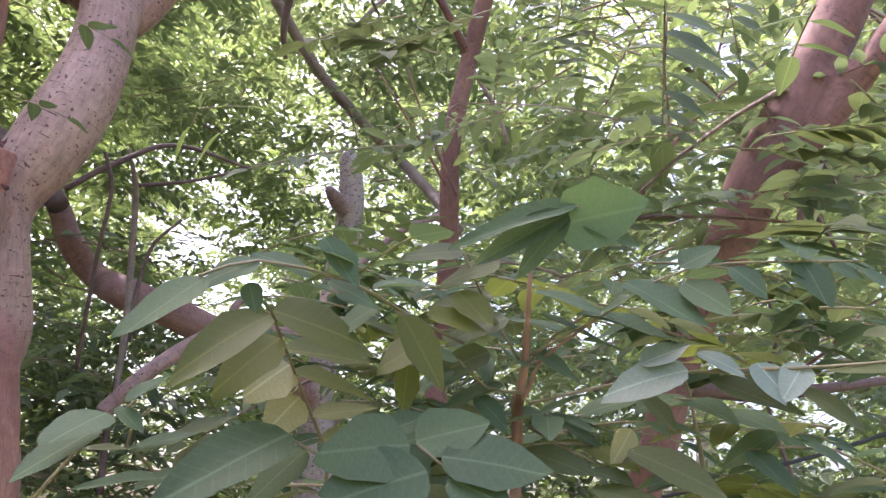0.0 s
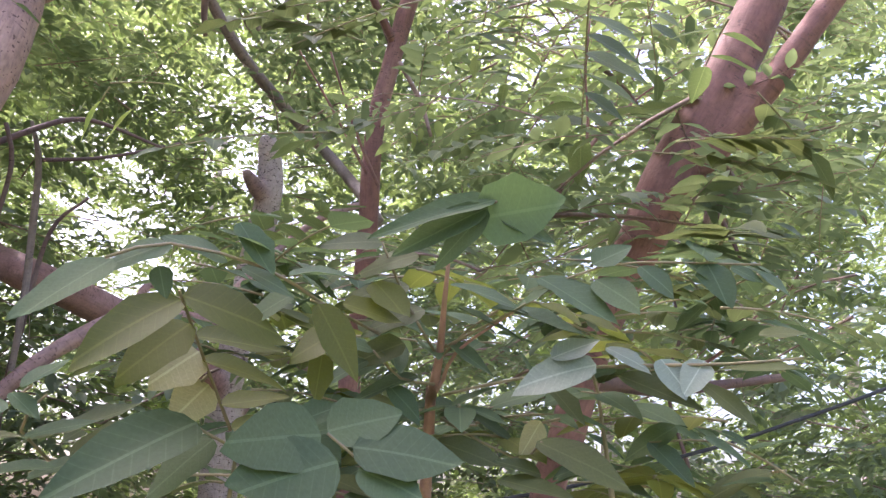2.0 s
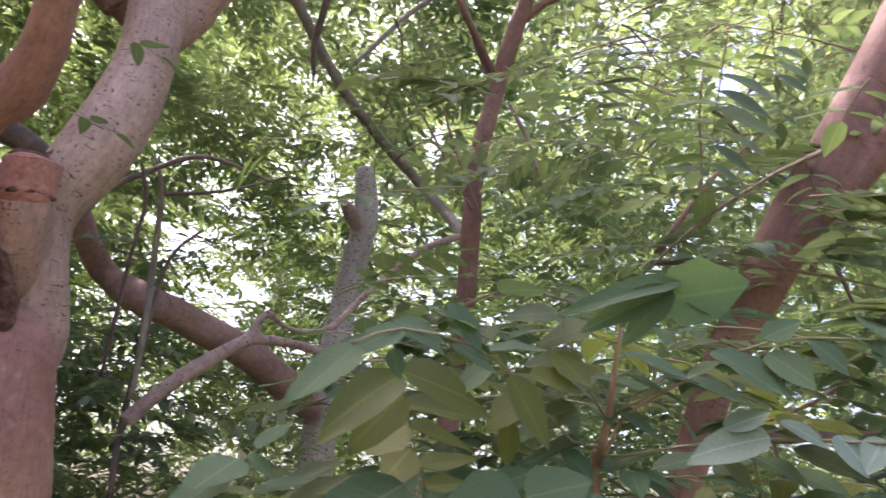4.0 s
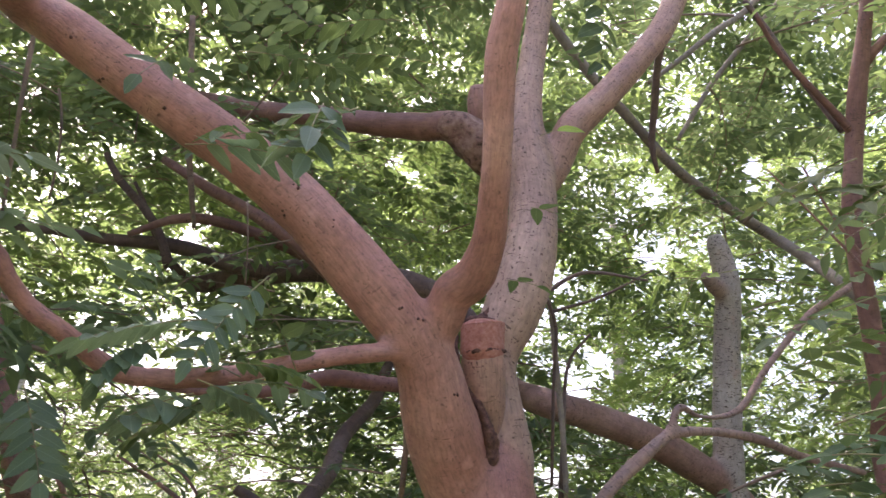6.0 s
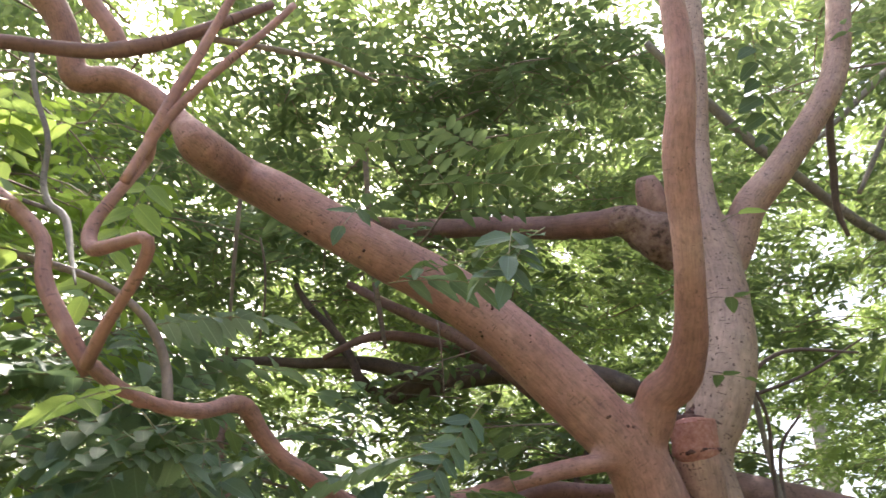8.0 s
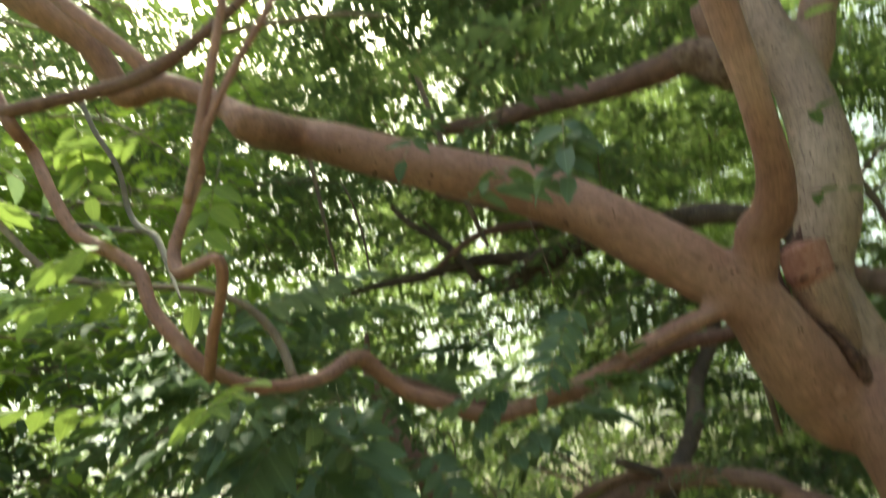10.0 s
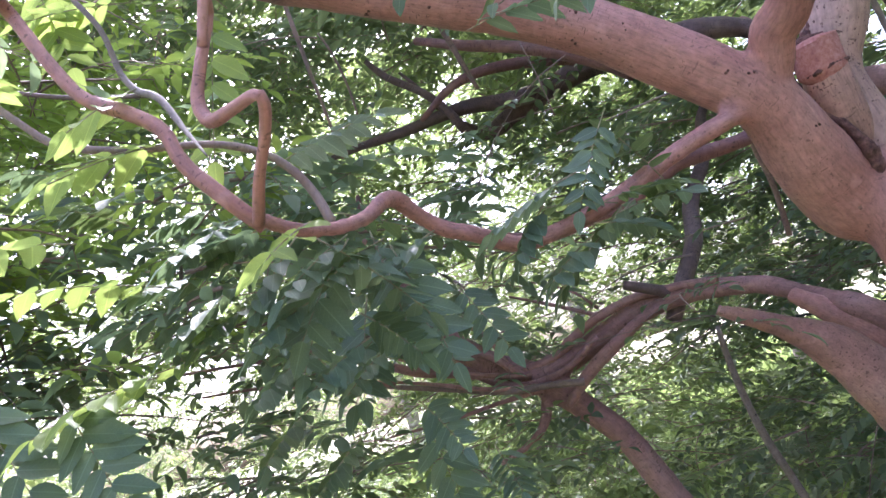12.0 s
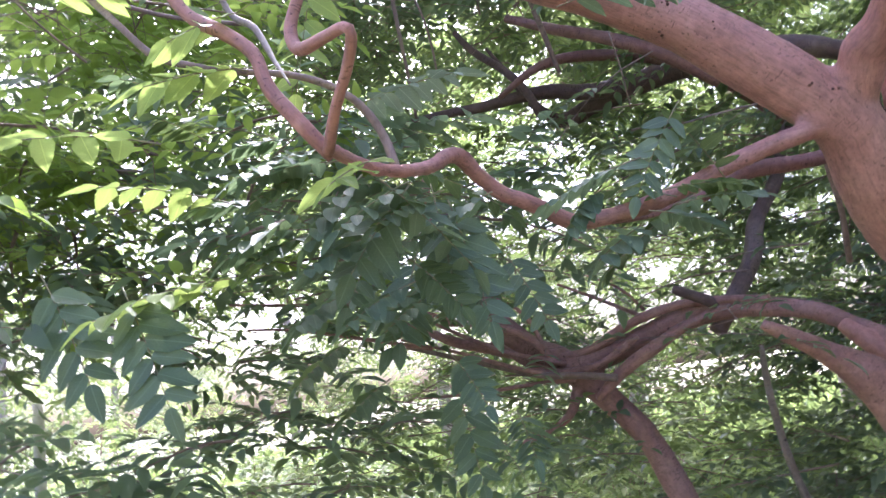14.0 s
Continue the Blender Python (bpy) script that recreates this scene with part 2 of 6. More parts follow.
def tube_arrays(pts, sides=12, step=0.03, rough=0.05, scale=9.0, seed=0.0):
    """Verts and faces of a tapering, slightly lumpy round stem with closed ends."""
    q = spline(pts, step)
    tang = np.gradient(q[:, :3], axis=0)
    tang /= np.linalg.norm(tang, axis=1)[:, None] + 1e-9
    ref = Vector((0.3, 0.2, 1)) if abs(tang[0][2]) < 0.9 else Vector((1, 0.2, 0))
    u = Vector(tang[0]).cross(ref).normalized()
    verts, faces = [], []
    for i, (x, y, z, r) in enumerate(q):
        tv = Vector(tang[i])
        u = (u - tv * u.dot(tv)).normalized()
        v = tv.cross(u)
        c = Vector((x, y, z))
        for k in range(sides):
            a = 2 * math.pi * k / sides
            d = u * math.cos(a) + v * math.sin(a)
            w = c + d * r
            s = w * scale + Vector((seed, 0, 0))
            rr = r * (1 + rough * (1.6 * noise.noise(s) + 0.7 * noise.noise(s * 2.7) + 0.35 * noise.noise(s * 6.1)))
            verts.append(c + d * rr)
    n = len(q)
    run = np.concatenate([[0.0], np.cumsum(np.linalg.norm(np.diff(q[:, :3], axis=0), axis=1))])
    girth = float(np.median(q[:, 3]))
    turn = np.arange(sides) * 2 * math.pi / sides
    grain = np.stack([np.tile(girth * np.cos(turn), n) + seed, np.tile(girth * np.sin(turn), n), np.repeat(run, sides)], 1)
    for i in range(n - 1):
        for k in range(sides):
            k2 = (k + 1) % sides
            faces.append((i * sides + k, i * sides + k2, (i + 1) * sides + k2, (i + 1) * sides + k))
    faces.append(tuple(range(sides - 1, -1, -1)))
    faces.append(tuple((n - 1) * sides + k for k in range(sides)))
    return verts, faces, grain


def to_mesh(name, verts, faces, smooth=True):
    me = bpy.data.meshes.new(name)
    me.from_pydata([tuple(v) for v in verts], [], faces)
    if smooth:
        me.polygons.foreach_set("use_smooth", [True] * len(me.polygons))
    me.update()
    return me


def stem(name, pts, material, parent, label="", sides=12, step=0.03, rough=0.05, scale=9.0):
    v, f, grain = tube_arrays(pts, sides, step, rough, scale, seed=len(bpy.data.objects) * 1.7)
    me = to_mesh(name, v, f)
    me.attributes.new("grain", "FLOAT_VECTOR", "POINT").data.foreach_set("vector", grain.reshape(-1).astype(np.float32))
    return part(name, me, material, parent, label)


def leaflet_mesh(seed):
    """One blade of unit length: rounded base, drawn-out tip, cupped about its midrib, arched, with a slightly wavy edge."""
    rng = random.Random(seed)
    n, verts, faces = 8, [], []
    wide, fold, arch, curl = rng.uniform(0.22, 0.27), rng.uniform(0.10, 0.30), rng.uniform(0.05, 0.22), rng.uniform(-0.09, 0.09)
    wave, beat = rng.uniform(0.008, 0.02), rng.uniform(0, 6.28)
    for i in range(n + 1):
        s = (1 - math.cos(math.pi * i / n)) / 2
        w = wide * (4 * s ** 0.72 * (1 - s ** 0.72)) ** 0.78 * (1 - 0.30 * max(0.0, s - 0.55) / 0.45)
        for k in (-1.0, -0.55, 0.0, 0.55, 1.0):
            ww = w * (1 + rng.uniform(-0.09, 0.09) * abs(k))
            lift = fold * ww * abs(k) ** 1.5 + wave * abs(k) * math.sin(9 * s + beat + k)
            verts.append((k * ww + curl * s * s, s, lift - arch * s * s))
    for i in range(n):
        for k in range(4):
            a = i * 5 + k
            faces.append((a, a + 1, a + 6, a + 5))
    return to_mesh("leaflet", verts, faces)


BLADES = {}


def blade(material, k):
    key = (material.name, k % 6)
    if key not in BLADES:
        me = leaflet_mesh(40 + k % 6)
        me.materials.append(material)
        BLADES[key] = me
    return BLADES[key]


def compound_leaf(parent, base, tip, pairs, size, material, sag=0.12, droop=0.35, face=(0, 0, 1), seed=0, spread=0.9, lean=(0.25, 0.6)):
    """A feathered leaf: an arching stalk with blades to both sides and one at the end."""
    rng = random.Random(seed * 31 + 7)
    a, b = Vector(base), Vector(tip)
    mid = (a + b) / 2 + Vector((0, 0, sag * (b - a).length))
    at = lambda s: a * (1 - s) ** 2 + mid * 2 * s * (1 - s) + b * s * s
    line = [(*at(s), 0.0012 - 0.0006 * s) for s in (0, 0.25, 0.5, 0.75, 1)]
    v, f, _ = tube_arrays(line, 5, 0.03, 0.0)
    leaf = part("compound_leaf", to_mesh("leaf_stalk", v, f), STALK, parent)
    up = Vector(face).normalized()

    def put(s, out, k, scale):
        n = (up + Vector((rng.uniform(-0.35, 0.35), rng.uniform(-0.35, 0.35), rng.uniform(-0.1, 0.3)))).normalized()
        y = out.normalized()
        x = y.cross(n).normalized()
        z = x.cross(y)
        m = Matrix((x, y, z)).transposed().to_4x4()
        m.translation = at(s)
        ob = new("leaflet", blade(material, k))
        ob.parent = leaf
        ob.matrix_basis = m @ Matrix.Diagonal((scale, scale, scale, 1))

    k = rng.randrange(6)
    for i in range(pairs):
        s = 0.22 + 0.74 * i / max(1, pairs - 0.5)
        tv = (at(min(1, s + 0.05)) - at(s - 0.05)).normalized()
        side = tv.cross(up).normalized()
        for sg in (-1, 1):
            s2 = min(0.98, s + (0.3 / pairs if sg > 0 else 0) * rng.uniform(0.3, 0.7))
            out = side * sg * spread + tv * rng.uniform(*lean) + Vector((0, 0, -droop * rng.uniform(0.5, 1.5)))
            put(s2, out, k, size * rng.uniform(0.8, 1.12) * (0.8 + 0.4 * math.sin(math.pi * s)))
            k += 1
    tv = (at(1) - at(0.9)).normalized()
    put(1.0, tv + Vector((0, 0, -droop)), k, size * rng.uniform(0.85, 1.05))
    return leaf


def spray(parent, stalk, blades, material, face=(0.0, -0.55, 0.83)):
    """A feathered leaf whose large blades each have their own way: stalk points, then (base, tip, width over length)."""
    rng = random.Random(len(bpy.data.objects))
    v, f, _ = tube_arrays([(*p, 0.0011 - 0.0005 * k / len(stalk)) for k, p in enumerate(stalk)], 5, 0.02, 0.0)
    leaf = part("compound_leaf", to_mesh("leaf_stalk", v, f), STALK, parent)
    for base, tip, wide in blades:
        a, b = Vector(base), Vector(tip)
        y = (b - a).normalized()
        n = Vector(face) + Vector((rng.uniform(-0.22, 0.22), rng.uniform(-0.2, 0.2), rng.uniform(-0.2, 0.2)))
        x = y.cross(n).normalized()
        m = Matrix((x, y, x.cross(y))).transposed().to_4x4()
        m.translation = a
        length = (b - a).length
        ob = new("leaflet", blade(material, rng.randrange(6)))
        ob.parent = leaf
        ob.matrix_basis = m @ Matrix.Diagonal((length * wide / 0.37, length, length, 1))
    return leaf


# blade shapes for foliage in bulk: (across, along, up)
BLADE8 = np.array([(0, 0, 0), (-0.17, 0.22, 0.05), (0, 0.30, 0), (0.17, 0.22, 0.05), (-0.19, 0.48, 0.05), (0, 0.58, -0.03), (0.19, 0.48, 0.05), (-0.11, 0.77, -0.03), (0.11, 0.77, -0.03), (0, 1, -0.15)])
TRIS8 = np.array([(0, 2, 1), (0, 3, 2), (1, 2, 4), (2, 5, 4), (2, 3, 6), (2, 6, 5), (4, 5, 7), (5, 6, 8), (5, 8, 7), (7, 8, 9)])
BLADE4 = np.array([(0, 0, 0), (-0.18, 0.32, 0.04), (0.18, 0.32, 0.04), (-0.14, 0.68, 0.0), (0.14, 0.68, 0.0), (0, 1, -0.10)])
TRIS4 = np.array([(0, 2, 1), (1, 2, 4), (1, 4, 3), (3, 4, 5)])


def unit(v):
    return v / (np.linalg.norm(v, axis=-1, keepdims=True) + 1e-9)


def blades_mesh(name, pos, out, nor, size, fine):
    tmpl, tris = (BLADE8, TRIS8) if fine else (BLADE4, TRIS4)
    y = unit(out)
    x = unit(np.cross(y, nor))
    z = np.cross(x, y)
    v = pos[:, None] + size[:, None, None] * (tmpl[None, :, 0:1] * x[:, None] + tmpl[None, :, 1:2] * y[:, None] + tmpl[None, :, 2:3] * z[:, None])
    n, m = len(pos), len(tmpl)
    f = (tris[None] + (np.arange(n) * m)[:, None, None]).reshape(-1, 3)
    me = bpy.data.meshes.new(name)
    me.vertices.add(n * m)
    me.vertices.foreach_set("co", v.reshape(-1).astype(np.float32))
    me.loops.add(len(f) * 3)
    me.loops.foreach_set("vertex_index", f.reshape(-1).astype(np.int32))
    me.polygons.add(len(f))
    me.polygons.foreach_set("loop_start", np.arange(0, len(f) * 3, 3, dtype=np.int32))
    me.polygons.foreach_set("use_smooth", np.ones(len(f), bool))
    me.update(calc_edges=True)
    me.validate()
    return me


def twigs_mesh(name, lines):
    """Many thin three-sided twigs: arrays of (points, radius)."""
    verts, faces = [], []
    for pts, r0 in lines:
        n = len(pts)
        tang = unit(np.gradient(pts, axis=0))
        u = unit(np.cross(tang, np.array([0.31, 0.17, 0.93])))
        w = np.cross(tang, u)
        at = len(verts)
        for i in range(n):
            r = r0 * (1 - 0.75 * i / (n - 1))
            for a in (0.0, 2.09, 4.19):
                verts.append(pts[i] + r * (math.cos(a) * u[i] + math.sin(a) * w[i]))
        for i in range(n - 1):
            for k in range(3):
                k2 = (k + 1) % 3
                faces.append((at + i * 3 + k, at + i * 3 + k2, at + i * 3 + 3 + k2, at + i * 3 + 3 + k))
    return to_mesh(name, verts, faces)


def boughs(rng, starts, heads, length, leaves, leaf_len, pairs, size, twig_r=0.004, hang=0.14, stalks=False):
    """Boughs with alternate feathered leaves. Gives blade arrays and twig lines."""
    P, O, N, S, lines = [], [], [], [], []
    down = np.array([0, 0, -1.0])
    for c, h in zip(starts, heads):
        L = length * rng.uniform(0.6, 1.3)
        k = np.linspace(0, 1, 6)[:, None]
        bend = rng.normal(0, 0.16, 3)
        pts = c + h * L * k + (bend + 0.22 * down) * L * k ** 2
        lines.append((pts, twig_r * rng.uniform(0.6, 1.3)))
        m = max(2, int(leaves * rng.uniform(0.7, 1.3)))
        ks = np.linspace(0.1, 1, m)
        base = c + h * L * ks[:, None] + (bend + 0.22 * down) * L * ks[:, None] ** 2
        side = unit(np.cross(h, down))
        sg = np.where(np.arange(m) % 2, 1.0, -1.0)[:, None]
        d = unit(h * rng.uniform(0.2, 0.8, (m, 1)) + side * sg * rng.uniform(0.5, 1.1, (m, 1)) + down * rng.uniform(-0.2, 2 * hang, (m, 1)) + rng.normal(0, 0.15, (m, 3)))
        ll = leaf_len * rng.uniform(0.65, 1.25, (m, 1))
        for j in range(m if stalks else 0):
            lines.append((np.array([base[j] + d[j] * ll[j] * q + down * ll[j] * 0.18 * q * q for q in (0, 0.5, 1.0)]), 0.0012))
        nor = unit(-down + rng.normal(0, 0.24, (m, 3)))
        ls = unit(np.cross(d, nor))
        for i in range(pairs):
            q = 0.2 + 0.75 * i / pairs
            p = base + d * ll * q + down * ll * 0.18 * q * q
            for s in (-1, 1):
                P.append(p)
                O.append(unit(ls * s + d * rng.uniform(0.3, 0.7) + down * rng.uniform(0.0, hang * 2, (m, 1)) + rng.normal(0, 0.12, (m, 3))))
                N.append(unit(nor + rng.normal(0, 0.22, (m, 3))))
                S.append(size * rng.uniform(0.75, 1.2, m))
        P.append(base + d * ll + down * ll * 0.18)
        O.append(unit(d + 0.4 * down))
        N.append(nor)
        S.append(size * rng.uniform(0.8, 1.2, m))
    return np.concatenate(P), np.concatenate(O), np.concatenate(N), np.concatenate(S), lines


# openings in the leaf canopy through which the bright sky shows: a point in each, and its half width in degrees
EYE_PLACE = np.array([0.05, 0.0, 1.5])
SKY_GAPS = [
    (-2.90, 3.18, 3.37, 1.9), (-3.96, 3.11, 2.58, 2.2), (-0.76, 4.44, 2.79, 1.7), (0.59, 4.50, 3.87, 1.7), (0.26, 4.40, 3.77, 1.5), (-1.65, 3.55, 3.75, 1.0),
    (-3.53, 3.14, 2.90, 1.3), (-2.87, 2.53, 4.66, 1.0), (-1.94, 4.20, 2.24, 1.3), (-3.17, 2.90, 2.66, 1.6), (-4.04, 1.58, 3.90, 1.7), (-2.58, 3.71, 2.07, 1.8),
    (-4.59, 1.43, 2.51, 2.0), (-4.38, 1.79, 2.09, 1.7), (-4.81, 1.31, 2.16, 1.6), (-4.69, 1.52, 1.89, 1.8), (-3.79, 2.36, 2.26, 1.5), (-3.60, 2.79, 1.56, 1.5),
    (-4.84, 1.08, 2.76, 1.7), (-4.22, 1.93, 2.21, 1.5), (-0.31, 4.21, 3.75, 2.0),
]
SKY_GAPS_LOW = [
    (-2.03, 4.10, 4.23, 1.1), (-1.01, 4.41, 3.31, 1.1), (-1.25, 4.53, 3.02, 1.7), (-0.92, 4.66, 2.65, 1.6), (1.35, 3.89, 4.42, 2.6), (2.04, 3.93, 4.22, 2.6),
    (0.27, 4.18, 3.77, 1.7), (1.96, 4.77, 2.02, 1.7), (-4.92, 0.95, 2.16, 1.7), (-4.88, 1.17, 1.59, 2.0), (2.70, 4.65, 2.24, 2.2), (2.29, 4.65, 2.29, 1.7),
    (-0.95, 4.67, 2.62, 1.7), (-1.20, 4.85, 2.16, 2.2), (-0.74, 4.95, 1.86, 1.7), (1.05, 3.95, 4.28, 2.0), (2.41, 3.87, 4.33, 2.0), (2.81, 4.74, 1.99, 2.0),
    (-0.39, 4.36, 3.37, 1.7), (0.20, 4.60, 2.66, 1.3),
]
OPENINGS = SKY_GAPS + SKY_GAPS_LOW


# wider breaks in the nearer crowns, behind which only the sunlit trees further off stand
WINDOWS = [
    (-3.05, 3.09, 2.47, 6.5), (-2.87, 3.49, 1.81, 4.8), (-2.81, 3.77, 1.29, 6.5), (-3.62, 2.82, 1.16, 4.8), (-3.89, 2.49, 1.57, 4.8), (-3.42, 3.43, 2.44, 6.5), (-2.76, 3.87, 2.16, 4.8),
    (-0.74, 4.56, 2.58, 4.8), (-0.09, 4.00, 4.25, 2.6), (0.39, 4.93, 2.86, 4.8), (1.50, 3.99, 4.14, 5.2), (2.17, 3.89, 4.32, 5.2), (-0.18, 4.35, 3.38, 4.3), (2.22, 4.21, 3.46, 4.8), (2.20, 4.73, 2.10, 5.6),
]


def in_opening(P, rng, openings=OPENINGS, wide=1.0):
    way = unit(P - EYE_PLACE)
    gone = np.zeros(len(P), bool)
    for x, y, z, half in openings:
        axis = unit(np.array([x, y, z]) - EYE_PLACE)
        angle = np.degrees(np.arccos(np.clip(way @ axis, -1, 1)))
        gone |= angle < wide * half * rng.uniform(0.30, 1.15, len(P))
    return gone


def sunlit(c):
    """Clear of the beam that falls on the fresh leaves over the looped branches."""
    off = Vector(c) - Vector((-0.98, 0.12, 2.0))
    return off.dot(to_sun) < 0.15 or (off - to_sun * off.dot(to_sun)).length > 0.27


def crown(name, parent, seed, count, az, r, z, length, leaves, leaf_len, pairs, size, material, fine=True, hole=0.0, hole_scale=0.9, hang=0.14, twig_r=0.004, keep=None):
    """Boughs strewn through a stretch of the plan (azimuth, distance, height), thinned in loose gaps."""
    rng = np.random.default_rng(seed)
    starts, heads = [], []
    tries = 0
    while len(starts) < count and tries < count * 30:
        tries += 1
        a, d, h = radians(rng.uniform(*az)), rng.uniform(*r), rng.uniform(*z)
        c = np.array([-d * math.sin(a), d * math.cos(a), h])
        if noise.noise(Vector(c) * hole_scale + Vector((seed, 0, 0))) < hole:
            continue
        if keep and not keep(c):
            continue
        g = rng.uniform(0, 2 * math.pi)
        starts.append(c)
        heads.append(unit(np.array([math.cos(g), math.sin(g), rng.uniform(-0.18, 0.28)])))
    P, O, N, S, lines = boughs(rng, starts, heads, length, leaves, leaf_len, pairs, size, twig_r, hang, r[0] < 2.8)
    if r[0] > 1.4:
        stay = ~in_opening(P, rng) if r[0] > 4 else ~in_opening(P, rng, OPENINGS + WINDOWS)
        P, O, N, S = P[stay], O[stay], N[stay], S[stay]
    stay = np.array([sunlit(p) for p in P]) if r[0] < 4 else np.ones(len(P), bool)
    P, O, N, S = P[stay], O[stay], N[stay], S[stay]
    ob = part(name, blades_mesh(name, P, O, N, S, fine), material, parent)
    ob["kind"] = "stuff"
    tw = part("brushwood", twigs_mesh("brushwood", lines), TWIG, parent)
    tw["kind"] = "stuff"
    return ob


# ---- ground ----
def ground_sheet():
    verts, faces = [], []
    rings = [0.0, 1, 2, 3, 4, 5, 6, 8, 10, 13, 17, 22, 30, 45, 70, 120, 250, 600, 1500]
    sides = 48
    for r in rings:
        for k in range(sides):
            a = 2 * math.pi * k / sides
            x, y = r * math.cos(a), r * math.sin(a)
            fade = min(1.0, 25 / (r + 1e-6))
            verts.append((x, y, 0.10 * fade * noise.noise(Vector((x * 0.4, y * 0.4, 3))) - 0.02))
    for i in range(len(rings) - 1):
        for k in range(sides):
            k2 = (k + 1) % sides
            faces.append((i * sides + k, i * sides + k2, (i + 1) * sides + k2, (i + 1) * sides + k))
    ob = part("ground", to_mesh("ground", verts, faces), SOIL, None)
    return tagged(ob, "pale dry ground under patchy sunlit grass", "ground", kind="structure")


ground_sheet()


def grass_patch():
    rng = np.random.default_rng(5)
    n = 110000
    d, a = 1.6 + 24 * rng.uniform(0, 1, n) ** 0.75, np.radians(rng.uniform(-180, 180, n))
    P = np.stack([-d * np.sin(a), d * np.cos(a), np.full(n, -0.06)], 1)
    O = unit(np.stack([rng.normal(0, 0.35, n), rng.normal(0, 0.35, n), np.ones(n)], 1))
    N = unit(rng.normal(0, 1, (n, 3)))
    ob = part("grass", blades_mesh("grass", P, O, N, rng.uniform(0.08, 0.20, n) + 0.025 * d, False), FOL_SUNLIT, None)
    tagged(ob, "tall bright green grass and weeds", "grass", kind="stuff")


grass_patch()

# ---- the forked tree ----
tree = thing("tree", (-0.42, 1.42, 0.0), "forked tree with pinkish speckled bark and a sawn-off stub", "tree")


def grown_together(name, stems, material, parent, voxel=0.006, rough=0.04):
    """Several stems (points, how pale) fused into one skin with soft fillets; keeps the run of the grain and the paleness."""
    verts, faces = [], []
    for n, (pts, _) in enumerate(stems):
        v, f, _ = tube_arrays(pts, 32, 0.012, rough, 9.0 + 90 * (rough - 0.04), n * 3.1)
        faces += [tuple(a + len(verts) for a in face) for face in f]
        verts += v
    raw = new("raw", to_mesh("raw", verts, faces))
    fuse = raw.modifiers.new("fuse", "REMESH")
    fuse.mode, fuse.voxel_size = "VOXEL", voxel
    bpy.context.view_layer.update()
    me = bpy.data.meshes.new_from_object(raw.evaluated_get(bpy.context.evaluated_depsgraph_get()))
    bpy.data.objects.remove(raw)
    me.name = name
    n = len(me.vertices)
    co = np.empty(n * 3, np.float32)
    me.vertices.foreach_get("co", co)
    co = co.reshape(-1, 3).astype(float)
    edges = np.empty(len(me.edges) * 2, np.int32)
    me.edges.foreach_get("vertices", edges)
    a, b = edges.reshape(-1, 2).T
    deg = np.bincount(np.concatenate([a, b]), minlength=n)[:, None]

    def mean_of(field):
        out = np.zeros_like(field)
        for c in range(field.shape[1]):
            out[:, c] = np.bincount(a, field[b, c], n) + np.bincount(b, field[a, c], n)
        return out / np.maximum(deg, 1)

    reach, grain = [], []
    for m, (pts, _) in enumerate(stems):
        q = spline(pts, 0.02)
        run = np.concatenate([[0.0], np.cumsum(np.linalg.norm(np.diff(q[:, :3], axis=0), axis=1))])
        near, least = np.zeros(n, int), np.full(n, 1e9)
        for k, (x, y, z, r) in enumerate(q):
            d = np.sqrt((co[:, 0] - x) ** 2 + (co[:, 1] - y) ** 2 + (co[:, 2] - z) ** 2) - r
            less = d < least
            near[less], least[less] = k, d[less]
        reach.append(least)
        tang = unit(np.gradient(q[:, :3], axis=0))[near]
        side = unit(np.cross(tang, np.array([0.25, 0.93, 0.1])))
        off = unit(co - q[near, :3]) * float(np.median(q[:, 3]))
        along = run[near] + ((co - q[near, :3]) * tang).sum(1)
        grain.append(np.stack([(off * side).sum(1) + 3 * m, (off * np.cross(tang, side)).sum(1), along], 1))
    reach, grain = np.array(reach), np.array(grain)
    order = np.sort(reach, axis=0)
    joint = np.exp(-(((order[1] - order[0]) / 0.022) ** 2))[:, None]
    for k in range(30):
        co += (mean_of(co) - co) * (0.5 * joint if k > 3 else 0.5)
    for axis in range(3):
        co[:, axis] += 0.0006 * np.array([noise.noise(Vector(p) * 55 + Vector((axis * 9, 0, 0))) for p in co])
    owner = reach.argmin(0)
    pale = np.array([p for _, p in stems], float)[owner][:, None]
    for _ in range(14):
        pale = 0.5 * pale + 0.5 * mean_of(pale)
    me.vertices.foreach_set("co", co.reshape(-1).astype(np.float32))
    me.attributes.new("grain", "FLOAT_VECTOR", "POINT").data.foreach_set("vector", grain[owner, np.arange(n)].reshape(-1).astype(np.float32))
    me.attributes.new("pale", "FLOAT", "POINT").data.foreach_set("value", pale[:, 0].astype(np.float32))
    me.polygons.foreach_set("use_smooth", [True] * len(me.polygons))
    me.update()
    return part(name, me, material, parent)


